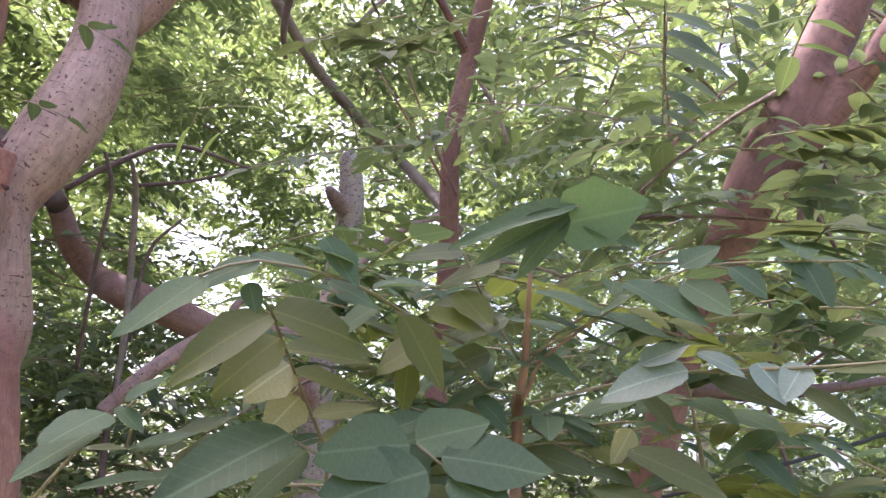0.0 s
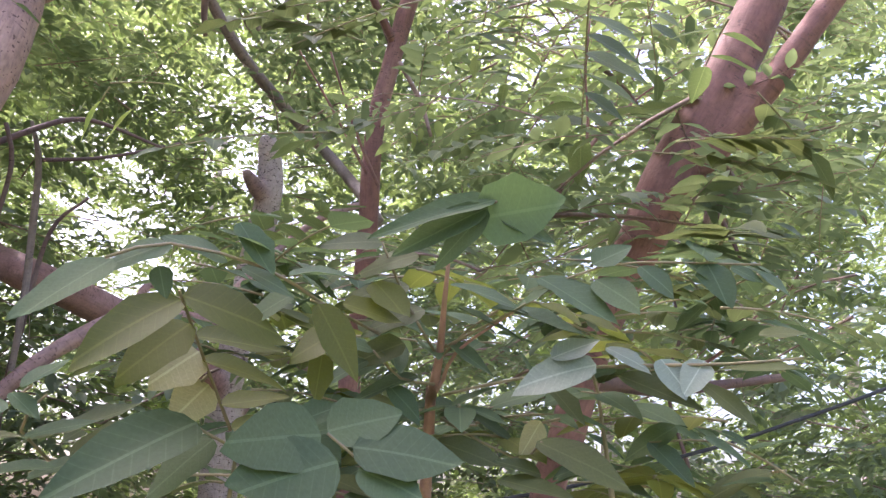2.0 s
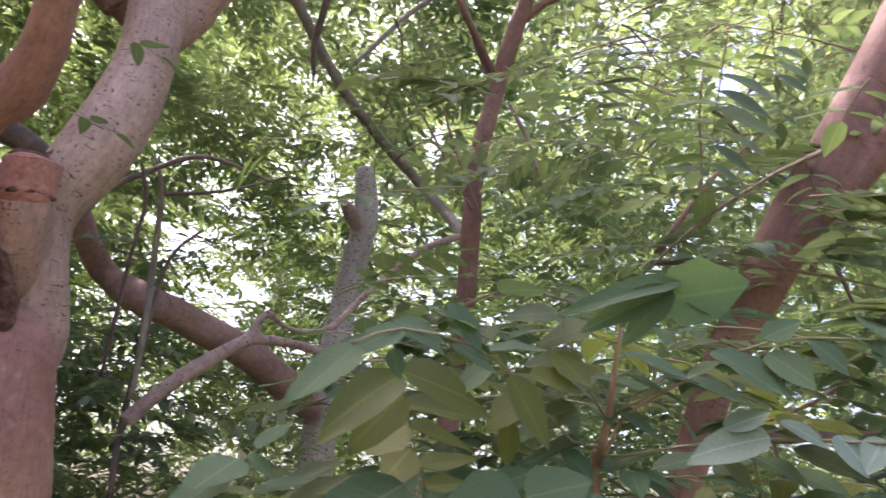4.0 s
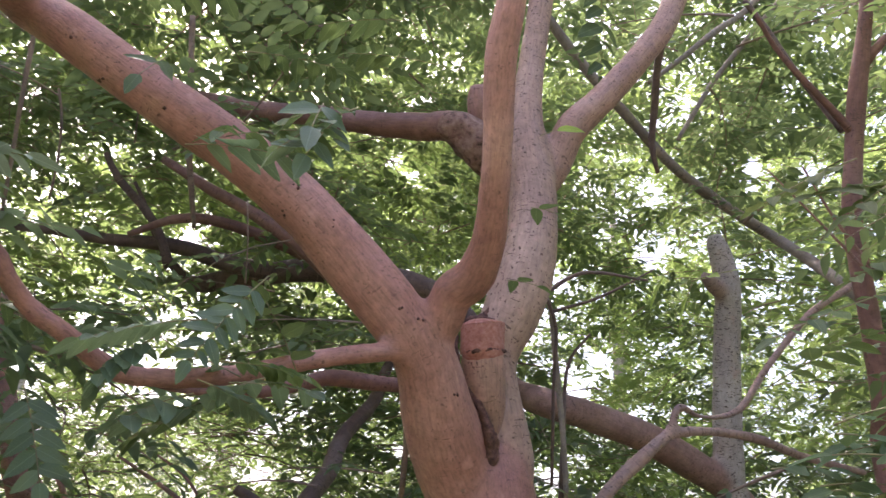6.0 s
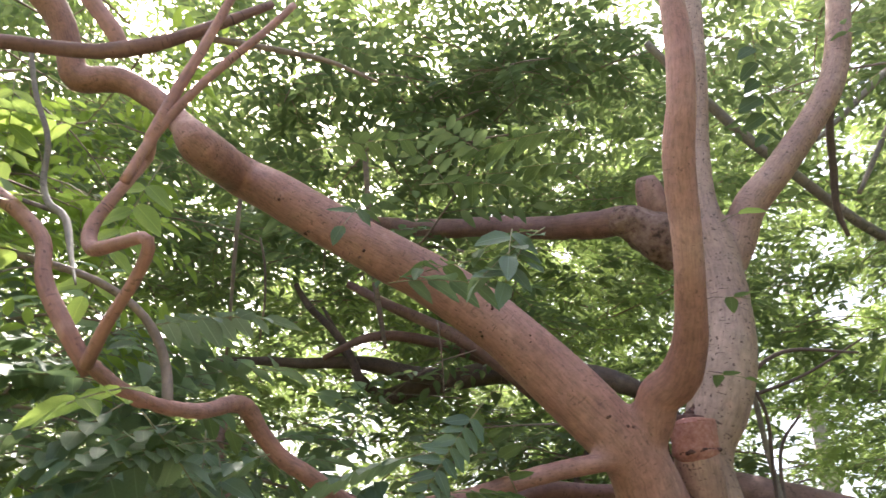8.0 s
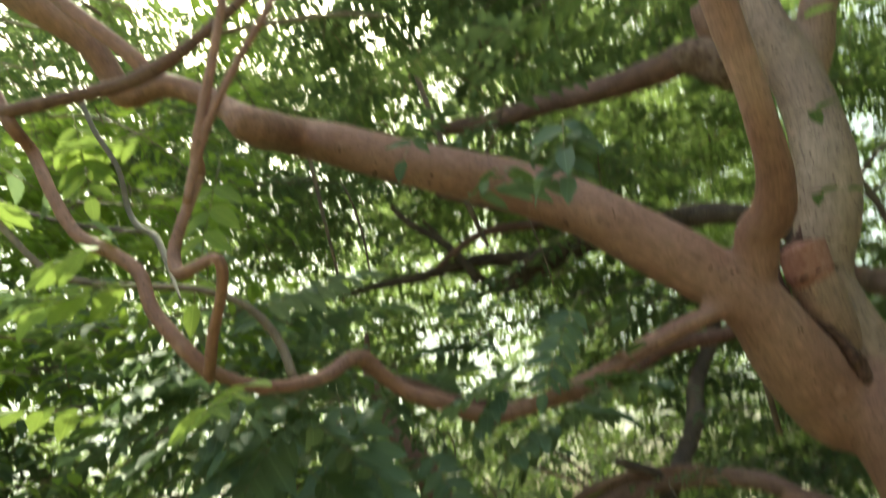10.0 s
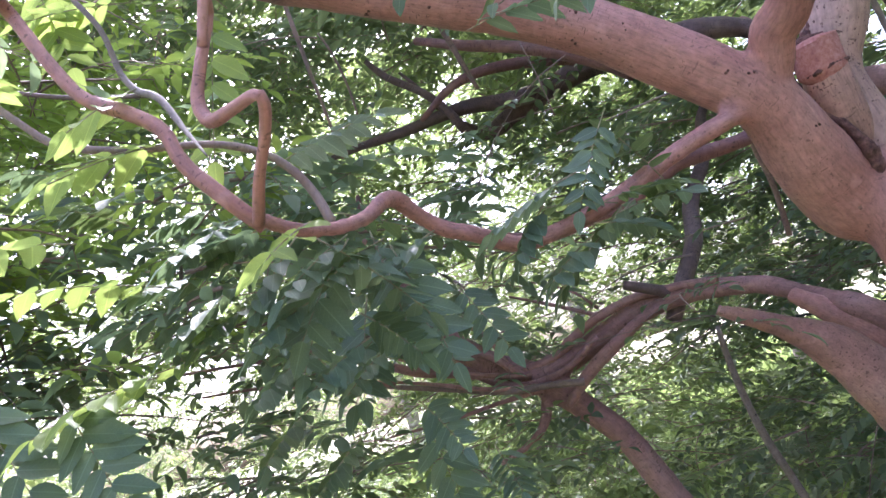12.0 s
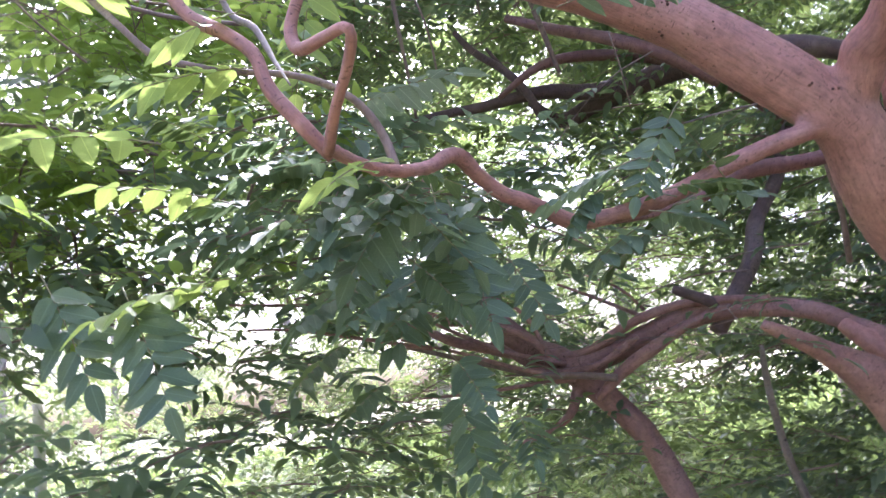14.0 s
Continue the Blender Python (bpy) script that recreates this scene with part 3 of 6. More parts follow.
TREE_BOLE = [(-0.40, 1.45, -0.05, 0.15), (-0.41, 1.44, 0.25, 0.118), (-0.42, 1.42, 0.7, 0.098), (-0.44, 1.39, 1.2, 0.088), (-0.418, 1.401, 1.451, 0.0817), (-0.418, 1.376, 1.540, 0.0766), (-0.427, 1.371, 1.604, 0.0739), (-0.432, 1.369, 1.661, 0.0691), (-0.442, 1.376, 1.722, 0.0505)]
TREE_LIMB_A = [(-0.470, 1.417, 1.629, 0.0475), (-0.496, 1.358, 1.675, 0.0708), (-0.503, 1.299, 1.725, 0.0715), (-0.499, 1.234, 1.783, 0.0649), (-0.494, 1.177, 1.839, 0.0578), (-0.505, 1.137, 1.885, 0.0535), (-0.551, 1.081, 1.953, 0.0525), (-0.614, 1.021, 2.039, 0.0510), (-0.679, 0.966, 2.113, 0.0494), (-0.744, 0.894, 2.172, 0.0471), (-0.804, 0.823, 2.212, 0.0444), (-0.876, 0.751, 2.265, 0.0431), (-0.953, 0.685, 2.325, 0.0412), (-1.016, 0.647, 2.369, 0.0396), (-0.945, 0.504, 2.316, 0.0346), (-0.973, 0.482, 2.358, 0.0231), (-1.024, 0.442, 2.417, 0.0215), (-1.074, 0.401, 2.453, 0.0229), (-1.124, 0.354, 2.446, 0.0239), (-1.125, 0.328, 2.491, 0.0229), (-1.130, 0.286, 2.555, 0.0260), (-1.164, 0.209, 2.631, 0.0291), (-1.260, 0.095, 2.767, 0.0278)]
TREE_LIMB_B = [(-0.460, 1.421, 1.630, 0.0581), (-0.430, 1.402, 1.718, 0.0574), (-0.439, 1.371, 1.840, 0.0516), (-0.440, 1.368, 1.917, 0.0510), (-0.402, 1.374, 2.009, 0.0588), (-0.368, 1.382, 2.118, 0.0581), (-0.357, 1.392, 2.225, 0.0528), (-0.365, 1.401, 2.342, 0.0510), (-0.375, 1.400, 2.431, 0.0484), (-0.366, 1.398, 2.536, 0.0339), (-0.349, 1.401, 2.664, 0.0309), (-0.324, 1.400, 2.829, 0.0291), (-0.297, 1.409, 3.095, 0.0279), (-0.273, 1.413, 3.462, 0.0238)]
TREE_LIMB_C = [(-0.498, 1.190, 1.858, 0.0219), (-0.477, 1.165, 1.890, 0.0295), (-0.453, 1.135, 1.916, 0.0339), (-0.431, 1.115, 1.955, 0.0365), (-0.388, 1.099, 1.974, 0.0359), (-0.349, 1.059, 2.013, 0.0295), (-0.321, 1.006, 2.065, 0.0251), (-0.298, 0.955, 2.125, 0.0237), (-0.283, 0.916, 2.190, 0.0252), (-0.266, 0.882, 2.257, 0.0251), (-0.242, 0.858, 2.329, 0.0234), (-0.225, 0.843, 2.450, 0.0223), (-0.222, 0.828, 2.654, 0.0198)]
TREE_LIMB_D = [(-0.355, 1.442, 2.319, 0.0378), (-0.318, 1.451, 2.381, 0.0382), (-0.278, 1.451, 2.463, 0.0374), (-0.207, 1.485, 2.553, 0.0343), (-0.118, 1.531, 2.684, 0.0328), (-0.050, 1.570, 2.808, 0.0317), (-0.002, 1.605, 2.971, 0.0309), (0.040, 1.620, 3.215, 0.0278), (0.072, 1.636, 3.566, 0.0232)]
TREE_LIMB_E = [(-0.454, 1.412, 1.795, 0.0308), (-0.453, 1.368, 1.846, 0.0381), (-0.449, 1.331, 1.875, 0.0430), (-0.443, 1.307, 1.890, 0.0404), (-0.440, 1.299, 1.909, 0.0319)]
TREE_LIMB_F = [(-0.500, 1.166, 1.857, 0.0216), (-0.527, 1.094, 1.855, 0.0189), (-0.561, 1.049, 1.842, 0.0170), (-0.609, 0.990, 1.821, 0.0160), (-0.656, 0.924, 1.790, 0.0153), (-0.710, 0.863, 1.767, 0.0152), (-0.756, 0.800, 1.755, 0.0146), (-0.771, 0.745, 1.754, 0.0141), (-0.768, 0.658, 1.777, 0.0133), (-0.783, 0.621, 1.793, 0.0127), (-0.786, 0.579, 1.820, 0.0125), (-0.781, 0.548, 1.842, 0.0135), (-0.771, 0.515, 1.838, 0.0127), (-0.741, 0.452, 1.806, 0.0111), (-0.722, 0.388, 1.789, 0.0097), (-0.709, 0.329, 1.786, 0.0095), (-0.706, 0.281, 1.803, 0.0098)]
fork = grown_together("trunk", [(TREE_BOLE, 0.0), (TREE_LIMB_A, 0.0), (TREE_LIMB_B, 1.0), (TREE_LIMB_C, 0.0), (TREE_LIMB_D, 0.7), (TREE_LIMB_E, 0.3), (TREE_LIMB_F, 0.0)], BARK_FORK, tree)
stem("branch", [(-0.397, 1.460, 2.366, 0.0454), (-0.460, 1.427, 2.421, 0.0525), (-0.503, 1.391, 2.453, 0.0485), (-0.542, 1.364, 2.472, 0.0367), (-0.640, 1.359, 2.491, 0.0322), (-0.746, 1.355, 2.523, 0.0290), (-0.904, 1.371, 2.589, 0.0277), (-1.131, 1.404, 2.680, 0.0267), (-1.436, 1.454, 2.834, 0.0243)], BARK_RED, tree, "rough-ended level branch", 22, 0.014, 0.09, 16.0)


stub = stem("stub", [(-0.431, 1.274, 1.8955, 0.030), (-0.430, 1.272, 1.897, 0.0400), (-0.430, 1.271, 1.900, 0.0415), (-0.429, 1.269, 1.912, 0.0405), (-0.428, 1.267, 1.928, 0.0410), (-0.427, 1.266, 1.944, 0.0410), (-0.427, 1.265, 1.949, 0.0395), (-0.427, 1.265, 1.951, 0.0200)], CUT, tree, "sawn-off stub of torn reddish wood", 40, 0.0015, 0.012, 90.0)
neck = stem("stub_neck", [(-0.440, 1.345, 1.765, 0.022), (-0.438, 1.322, 1.800, 0.034), (-0.435, 1.300, 1.835, 0.0385), (-0.432, 1.284, 1.868, 0.0395), (-0.430, 1.276, 1.890, 0.0395), (-0.430, 1.273, 1.898, 0.0390)], BARK_FORK, stub, "smooth pinkish bark under the cut", 36, 0.004, 0.015, 30.0)
neck.data.attributes.new("pale", "FLOAT", "POINT").data.foreach_set("value", [0.7] * len(neck.data.vertices))
# Dark arc stands in for the shade under the stub's edge.
arc = [(-0.430 + 0.0405 * math.sin(a), 1.275 - 0.0405 * math.cos(a), 1.893 - 0.004 * math.cos(2 * a), 0.0032 + 0.0012 * math.cos(3 * a)) for a in [radians(-68 + 18 * k) for k in range(10)]]
stem("crease_shade", arc, ROT_AND_SHADE, stub, "dark crease painted as shade under the cut", 10, 0.003, 0.5, 110.0)
# Solid dark strip paints the shade of the gap behind the stub's top.
stem("gap_shade", [(-0.466, 1.262, 1.951, 0.0050), (-0.446, 1.256, 1.953, 0.0085), (-0.424, 1.258, 1.954, 0.0090), (-0.404, 1.266, 1.952, 0.0050)], ROT_AND_SHADE, stub, "dark strip for the shade in the gap above the stub", 16, 0.005, 0.3, 50.0)
# Rotten seam; its upper run is dark for the shaded gap beside the neck.
stem("seam", [(-0.470, 1.245, 1.925, 0.0030), (-0.472, 1.241, 1.894, 0.0065), (-0.468, 1.250, 1.854, 0.0085), (-0.454, 1.266, 1.821, 0.0075), (-0.433, 1.279, 1.792, 0.0080), (-0.425, 1.295, 1.756, 0.0125), (-0.424, 1.311, 1.720, 0.0125), (-0.431, 1.319, 1.690, 0.0060)], ROT_AND_SHADE, tree, "rotten seam between the stems, darkened for shade by the stub", 26, 0.004, 0.28, 60.0)
stem("seam", [(-0.419, 1.345, 1.661, 0.0105), (-0.446, 1.320, 1.662, 0.0120), (-0.471, 1.293, 1.659, 0.0090), (-0.490, 1.272, 1.665, 0.0040)], CRACKED, tree, "rotten bark at the foot of the bulge", 22, 0.003, 0.3, 90.0)
stem("collar", [(-0.439, 1.444, 2.384, 0.0431), (-0.470, 1.415, 2.424, 0.0549), (-0.501, 1.387, 2.450, 0.0523), (-0.529, 1.367, 2.466, 0.0406), (-0.561, 1.359, 2.477, 0.0329)], CRACKED, tree, "cracked flaking bark collar", 24, 0.006, 0.12, 20.0)
stem("stub", [(-0.461, 1.433, 2.456, 0.0332), (-0.468, 1.393, 2.504, 0.0369), (-0.471, 1.371, 2.545, 0.0317), (-0.470, 1.360, 2.567, 0.0224)], BARK_ARCH, tree, "pale broken stub", 18, 0.012, 0.06)
stem("scar", [(-0.468, 1.283, 1.963, 0.0043), (-0.449, 1.319, 1.980, 0.0088), (-0.425, 1.336, 2.004, 0.0100), (-0.407, 1.342, 1.996, 0.0067), (-0.404, 1.349, 1.943, 0.0049), (-0.411, 1.348, 1.898, 0.0043), (-0.424, 1.344, 1.860, 0.0032)], ROT_AND_SHADE, tree, "dark flaking scar above the stub", 12, 0.006, 0.5, 50.0)
KNOTS = ((-0.933, 0.692, 2.307), (-0.895, 0.726, 2.250), (-0.814, 0.786, 2.204), (-0.716, 0.878, 2.135), (-0.648, 0.936, 2.105), (-0.591, 0.978, 2.048), (-0.663, 0.948, 2.068), (-0.441, 1.175, 1.796), (-0.480, 1.091, 1.903), (-0.344, 1.113, 2.168), (-0.502, 1.068, 1.927))
skin = [v.co.copy() for v in fork.data.vertices]
rng = random.Random(9)
for at in KNOTS:
    c = min(skin, key=lambda p: (p - Vector(at)).length_squared)
    bumps_v, bumps_f = [], []
    for _ in range(rng.randint(2, 4)):
        o = c + Vector((rng.uniform(-0.009, 0.009), 0.0, rng.uniform(-0.008, 0.008)))
        o = min(skin, key=lambda p: (p - o).length_squared)
        r = rng.uniform(0.0016, 0.0034)
        v, f, _ = tube_arrays([(o.x - r, o.y, o.z, r * 0.4), (o.x, o.y, o.z, r), (o.x + r * 0.6, o.y, o.z, r * 0.7), (o.x + r, o.y, o.z, r * 0.2)], 7, 0.001, 0.3, 300.0)
        bumps_f += [tuple(a + len(bumps_v) for a in face) for face in f]
        bumps_v += v
    part("knot", to_mesh("knot", bumps_v, bumps_f), ROT_AND_SHADE, tree, "small dark bud scars")
stem("branch", [(-0.523, 1.363, 1.877, 0.0145), (-0.593, 1.328, 1.861, 0.0155), (-0.649, 1.291, 1.859, 0.0154), (-0.708, 1.218, 1.856, 0.0161), (-0.727, 1.150, 1.830, 0.0133), (-0.760, 1.078, 1.800, 0.0098), (-0.811, 0.991, 1.784, 0.0084), (-0.843, 0.905, 1.781, 0.0076), (-0.871, 0.809, 1.802, 0.0068), (-0.875, 0.719, 1.831, 0.0060), (-0.862, 0.647, 1.842, 0.0053)], BARK_RED, tree, "", 12, 0.015, 0.06, 18.0)
stem("branch", [(-0.713, 0.292, 1.795, 0.0093), (-0.728, 0.261, 1.838, 0.0093), (-0.758, 0.243, 1.890, 0.0089), (-0.777, 0.237, 1.941, 0.0091), (-0.811, 0.218, 1.980, 0.0090), (-0.853, 0.190, 2.021, 0.0085), (-0.882, 0.168, 2.090, 0.0083), (-0.915, 0.153, 2.167, 0.0082), (-0.884, 0.121, 2.179, 0.0088), (-0.910, 0.098, 2.255, 0.0090), (-0.967, 0.035, 2.397, 0.0087)], BARK, tree, "", 12, 0.012, 0.07, 22.0)
stem("branch", [(-0.707, 0.282, 1.797, 0.0073), (-0.667, 0.271, 1.828, 0.0062), (-0.614, 0.258, 1.855, 0.0056), (-0.581, 0.244, 1.870, 0.0059), (-0.584, 0.238, 1.879, 0.0059), (-0.632, 0.243, 1.891, 0.0065), (-0.691, 0.249, 1.908, 0.0078), (-0.708, 0.251, 1.940, 0.0077), (-0.700, 0.261, 1.981, 0.0069), (-0.691, 0.282, 2.042, 0.0064), (-0.666, 0.266, 2.044, 0.0069), (-0.649, 0.269, 2.096, 0.0066), (-0.633, 0.279, 2.162, 0.0061), (-0.617, 0.288, 2.230, 0.0056), (-0.603, 0.300, 2.314, 0.0050), (-0.584, 0.322, 2.446, 0.0038)], BARK, tree, "looped thin branch", 12, 0.010, 0.06, 22.0)
stem("branch", [(-0.685, 0.260, 1.993, 0.0058), (-0.662, 0.267, 2.050, 0.0056), (-0.632, 0.281, 2.105, 0.0053), (-0.604, 0.306, 2.167, 0.0051), (-0.586, 0.328, 2.214, 0.0049), (-0.571, 0.354, 2.276, 0.0043)], BARK, tree, "", 10, 0.012, 0.06, 22.0)
stem("branch", [(-0.884, 0.110, 2.198, 0.0088), (-0.838, 0.156, 2.199, 0.0091), (-0.789, 0.217, 2.208, 0.0100), (-0.755, 0.257, 2.225, 0.0105), (-0.723, 0.291, 2.251, 0.0090), (-0.686, 0.333, 2.296, 0.0073), (-0.652, 0.381, 2.354, 0.0059)], BARK_RED, tree, "", 12, 0.012, 0.07, 22.0)
stem("branch", [(-0.769, 0.258, 2.225, 0.0090), (-0.772, 0.241, 2.249, 0.0106), (-0.806, 0.202, 2.311, 0.0108), (-0.848, 0.167, 2.379, 0.0103), (-0.909, 0.118, 2.490, 0.0100)], BARK, tree, "", 12, 0.012, 0.07, 22.0)
stem("twig", [(-0.734, 0.297, 2.273, 0.0031), (-0.692, 0.351, 2.281, 0.0047), (-0.651, 0.417, 2.293, 0.0044), (-0.620, 0.474, 2.302, 0.0036), (-0.593, 0.546, 2.305, 0.0025)], TWIG, tree, "", 8, 0.015)
stem("twig", [(-1.076, 0.136, 2.149, 0.0055), (-1.008, 0.157, 2.074, 0.0053), (-0.971, 0.184, 2.021, 0.0052), (-0.932, 0.205, 1.993, 0.0051), (-0.883, 0.250, 1.968, 0.0047), (-0.824, 0.319, 1.947, 0.0047), (-0.806, 0.376, 1.926, 0.0051), (-0.798, 0.409, 1.895, 0.0059), (-0.792, 0.427, 1.857, 0.0063), (-0.785, 0.433, 1.815, 0.0066)], TWIG, tree, "", 8, 0.012, 0.06, 25.0)
stem("twig", [(-1.046, 0.245, 2.382, 0.0039), (-1.014, 0.264, 2.286, 0.0042), (-0.986, 0.289, 2.207, 0.0041), (-0.991, 0.304, 2.142, 0.0046), (-0.968, 0.311, 2.101, 0.0053), (-0.928, 0.320, 2.067, 0.0055), (-0.863, 0.311, 1.985, 0.0036), (-0.800, 0.296, 1.920, 0.0012)], BARK_BROWN, tree, "", 8, 0.012, 0.06, 25.0)
stem("twig", [(-1.226, 0.168, 2.253, 0.0036), (-1.178, 0.203, 2.211, 0.0036), (-1.093, 0.265, 2.156, 0.0039), (-0.956, 0.329, 2.088, 0.0037)], BARK_DARK, tree, "", 8, 0.015, 0.06, 25.0)
stem("twig", [(-0.062, 1.590, 2.783, 0.0128), (-0.087, 1.650, 2.737, 0.0101), (-0.108, 1.715, 2.663, 0.0096), (-0.130, 1.772, 2.581, 0.0089), (-0.126, 1.817, 2.519, 0.0052)], BARK_DARK, tree, "", 8, 0.02)
grown_together("branch", [([(-0.329, 1.628, 1.625, 0.0149), (-0.270, 1.651, 1.703, 0.0152), (-0.187, 1.684, 1.783, 0.0167), (-0.151, 1.704, 1.822, 0.0121), (-0.125, 1.714, 1.873, 0.0092), (-0.082, 1.765, 1.858, 0.0080), (-0.006, 1.833, 1.886, 0.0095), (0.068, 1.863, 1.987, 0.0091), (0.182, 1.917, 2.123, 0.0101), (0.302, 2.007, 2.219, 0.0098)], 0.2), ([(-0.182, 1.695, 1.789, 0.0132), (-0.141, 1.712, 1.815, 0.0127), (-0.074, 1.759, 1.828, 0.0122), (0.025, 1.855, 1.823, 0.0113), (0.114, 1.956, 1.798, 0.0103), (0.256, 2.093, 1.775, 0.0086)], 0.2)], BARK_LIMB, tree, 0.005)
stem("twig", [(-0.362, 1.501, 2.079, 0.0037), (-0.352, 1.537, 2.019, 0.0043), (-0.373, 1.584, 1.908, 0.0037), (-0.406, 1.672, 1.709, 0.0037)], BARK_DARK, tree, "", 7, 0.02)

for line in ([(-1.177, 0.770, 2.506, 0.0045), (-1.203, 0.796, 2.434, 0.0051), (-1.234, 0.829, 2.341, 0.0045), (-1.271, 0.871, 2.228, 0.0040), (-1.299, 0.900, 2.146, 0.0034)], [(-1.318, 0.957, 2.490, 0.0026), (-1.321, 0.985, 2.433, 0.0032), (-1.340, 1.018, 2.351, 0.0032), (-1.373, 1.048, 2.264, 0.0026)], [(-1.146, 1.126, 2.784, 0.0072), (-1.170, 1.182, 2.654, 0.0079), (-1.198, 1.249, 2.499, 0.0079), (-1.209, 1.297, 2.395, 0.0072), (-1.216, 1.340, 2.304, 0.0057)], [(-0.610, 1.320, 1.931, 0.0057), (-0.623, 1.357, 1.849, 0.0062), (-0.632, 1.394, 1.767, 0.0062), (-0.657, 1.436, 1.665, 0.0062)], [(-0.913, 1.149, 2.235, 0.0018), (-0.924, 1.184, 2.159, 0.0018), (-0.941, 1.218, 2.077, 0.0018)]):
    stem("twig", line, TWIG, tree, "", 7, 0.02, 0.08, 25.0)

# ---- the trees behind ----
grey = thing("tree", (-0.05, 2.86, 0.0), "grey-barked tree with a broken top and a low limb", "tree")
GREY_BOLE = [(-0.04, 2.88, -0.05, 0.085), (-0.05, 2.84, 0.8, 0.066), (-0.06, 2.78, 1.4, 0.060), (-0.070, 2.716, 1.690, 0.0567), (-0.066, 2.664, 1.819, 0.0516), (-0.056, 2.613, 1.950, 0.0474), (-0.035, 2.550, 2.114, 0.0449), (-0.012, 2.498, 2.283, 0.0434), (0.007, 2.448, 2.398, 0.0425), (0.003, 2.425, 2.487, 0.0383), (-0.007, 2.400, 2.549, 0.0330), (-0.013, 2.395, 2.578, 0.0239)]
GREY_LIMB_A = [(0.003, 2.459, 2.373, 0.0235), (-0.025, 2.400, 2.394, 0.0268), (-0.048, 2.355, 2.413, 0.0213), (-0.062, 2.333, 2.421, 0.0124)]
GREY_LIMB_B = [(-0.021, 2.735, 1.767, 0.0359), (-0.077, 2.659, 1.819, 0.0463), (-0.155, 2.562, 1.868, 0.0492), (-0.281, 2.411, 1.934, 0.0481), (-0.418, 2.255, 1.976, 0.0452), (-0.518, 2.117, 1.992, 0.0422), (-0.650, 2.241, 2.070, 0.0371), (-0.697, 2.167, 2.130, 0.0347), (-0.726, 2.104, 2.215, 0.0297), (-0.812, 2.090, 2.345, 0.0256)]
grown_together("trunk", [(GREY_BOLE, 1.0), (GREY_LIMB_A, 0.3), (GREY_LIMB_B, 0.0)], BARK_LIMB, grey, 0.008)
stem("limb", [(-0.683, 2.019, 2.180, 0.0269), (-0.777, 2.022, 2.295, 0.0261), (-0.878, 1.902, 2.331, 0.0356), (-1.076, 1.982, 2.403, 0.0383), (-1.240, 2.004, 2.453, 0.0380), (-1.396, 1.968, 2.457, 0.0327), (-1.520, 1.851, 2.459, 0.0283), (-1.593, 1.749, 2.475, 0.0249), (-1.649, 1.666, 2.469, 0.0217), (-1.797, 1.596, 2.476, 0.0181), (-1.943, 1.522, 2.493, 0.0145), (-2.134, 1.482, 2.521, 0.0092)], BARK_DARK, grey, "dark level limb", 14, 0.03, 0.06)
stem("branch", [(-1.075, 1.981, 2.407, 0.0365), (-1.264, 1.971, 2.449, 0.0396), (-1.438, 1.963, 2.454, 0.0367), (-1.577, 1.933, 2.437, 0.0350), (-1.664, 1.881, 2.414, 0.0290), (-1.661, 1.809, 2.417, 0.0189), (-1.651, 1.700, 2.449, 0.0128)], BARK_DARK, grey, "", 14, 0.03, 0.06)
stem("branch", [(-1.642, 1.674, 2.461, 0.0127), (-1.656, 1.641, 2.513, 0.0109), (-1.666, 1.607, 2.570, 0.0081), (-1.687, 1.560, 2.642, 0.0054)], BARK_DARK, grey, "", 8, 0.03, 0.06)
stem("branch", [(-1.083, 2.382, 2.235, 0.0283), (-1.170, 2.068, 2.397, 0.0217), (-1.223, 1.830, 2.441, 0.0191), (-1.360, 1.653, 2.481, 0.0173), (-1.457, 1.539, 2.465, 0.0139), (-1.584, 1.482, 2.407, 0.0089)], BARK_RED, grey, "", 12, 0.03, 0.06)

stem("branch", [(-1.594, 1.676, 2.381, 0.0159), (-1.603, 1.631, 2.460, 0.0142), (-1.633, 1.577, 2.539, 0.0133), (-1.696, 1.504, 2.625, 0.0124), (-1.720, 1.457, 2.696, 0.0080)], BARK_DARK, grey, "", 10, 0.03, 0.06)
stem("branch", [(-0.984, 1.719, 2.243, 0.0190), (-1.069, 1.630, 2.340, 0.0206), (-1.184, 1.533, 2.429, 0.0190), (-1.321, 1.488, 2.514, 0.0162), (-1.461, 1.437, 2.609, 0.0116)], BARK_RED, grey, "", 12, 0.03, 0.06)

thin = thing("tree", (0.36, 1.95, 0.0), "thin reddish tree with slender forks", "tree")
stem("trunk", [(0.36, 1.98, -0.05, 0.034), (0.35, 1.95, 0.8, 0.028), (0.283, 1.958, 1.683, 0.0251), (0.291, 1.871, 1.904, 0.0238), (0.289, 1.803, 2.076, 0.0224), (0.284, 1.729, 2.260, 0.0205), (0.303, 1.683, 2.383, 0.0198), (0.332, 1.629, 2.530, 0.0198), (0.367, 1.581, 2.665, 0.0158), (0.404, 1.519, 2.837, 0.0145)], BARK_RED, thin, "", 14, 0.03)
stem("branch", [(0.317, 1.661, 2.444, 0.0105), (0.268, 1.600, 2.494, 0.0085), (0.219, 1.549, 2.548, 0.0070), (0.172, 1.496, 2.607, 0.0056), (0.138, 1.433, 2.668, 0.0042)], BARK_RED, thin, "", 10, 0.03)
stem("branch", [(0.353, 1.608, 2.592, 0.0132), (0.404, 1.597, 2.641, 0.0099), (0.465, 1.592, 2.678, 0.0079), (0.547, 1.582, 2.739, 0.0053)], BARK_RED, thin, "", 10, 0.03)
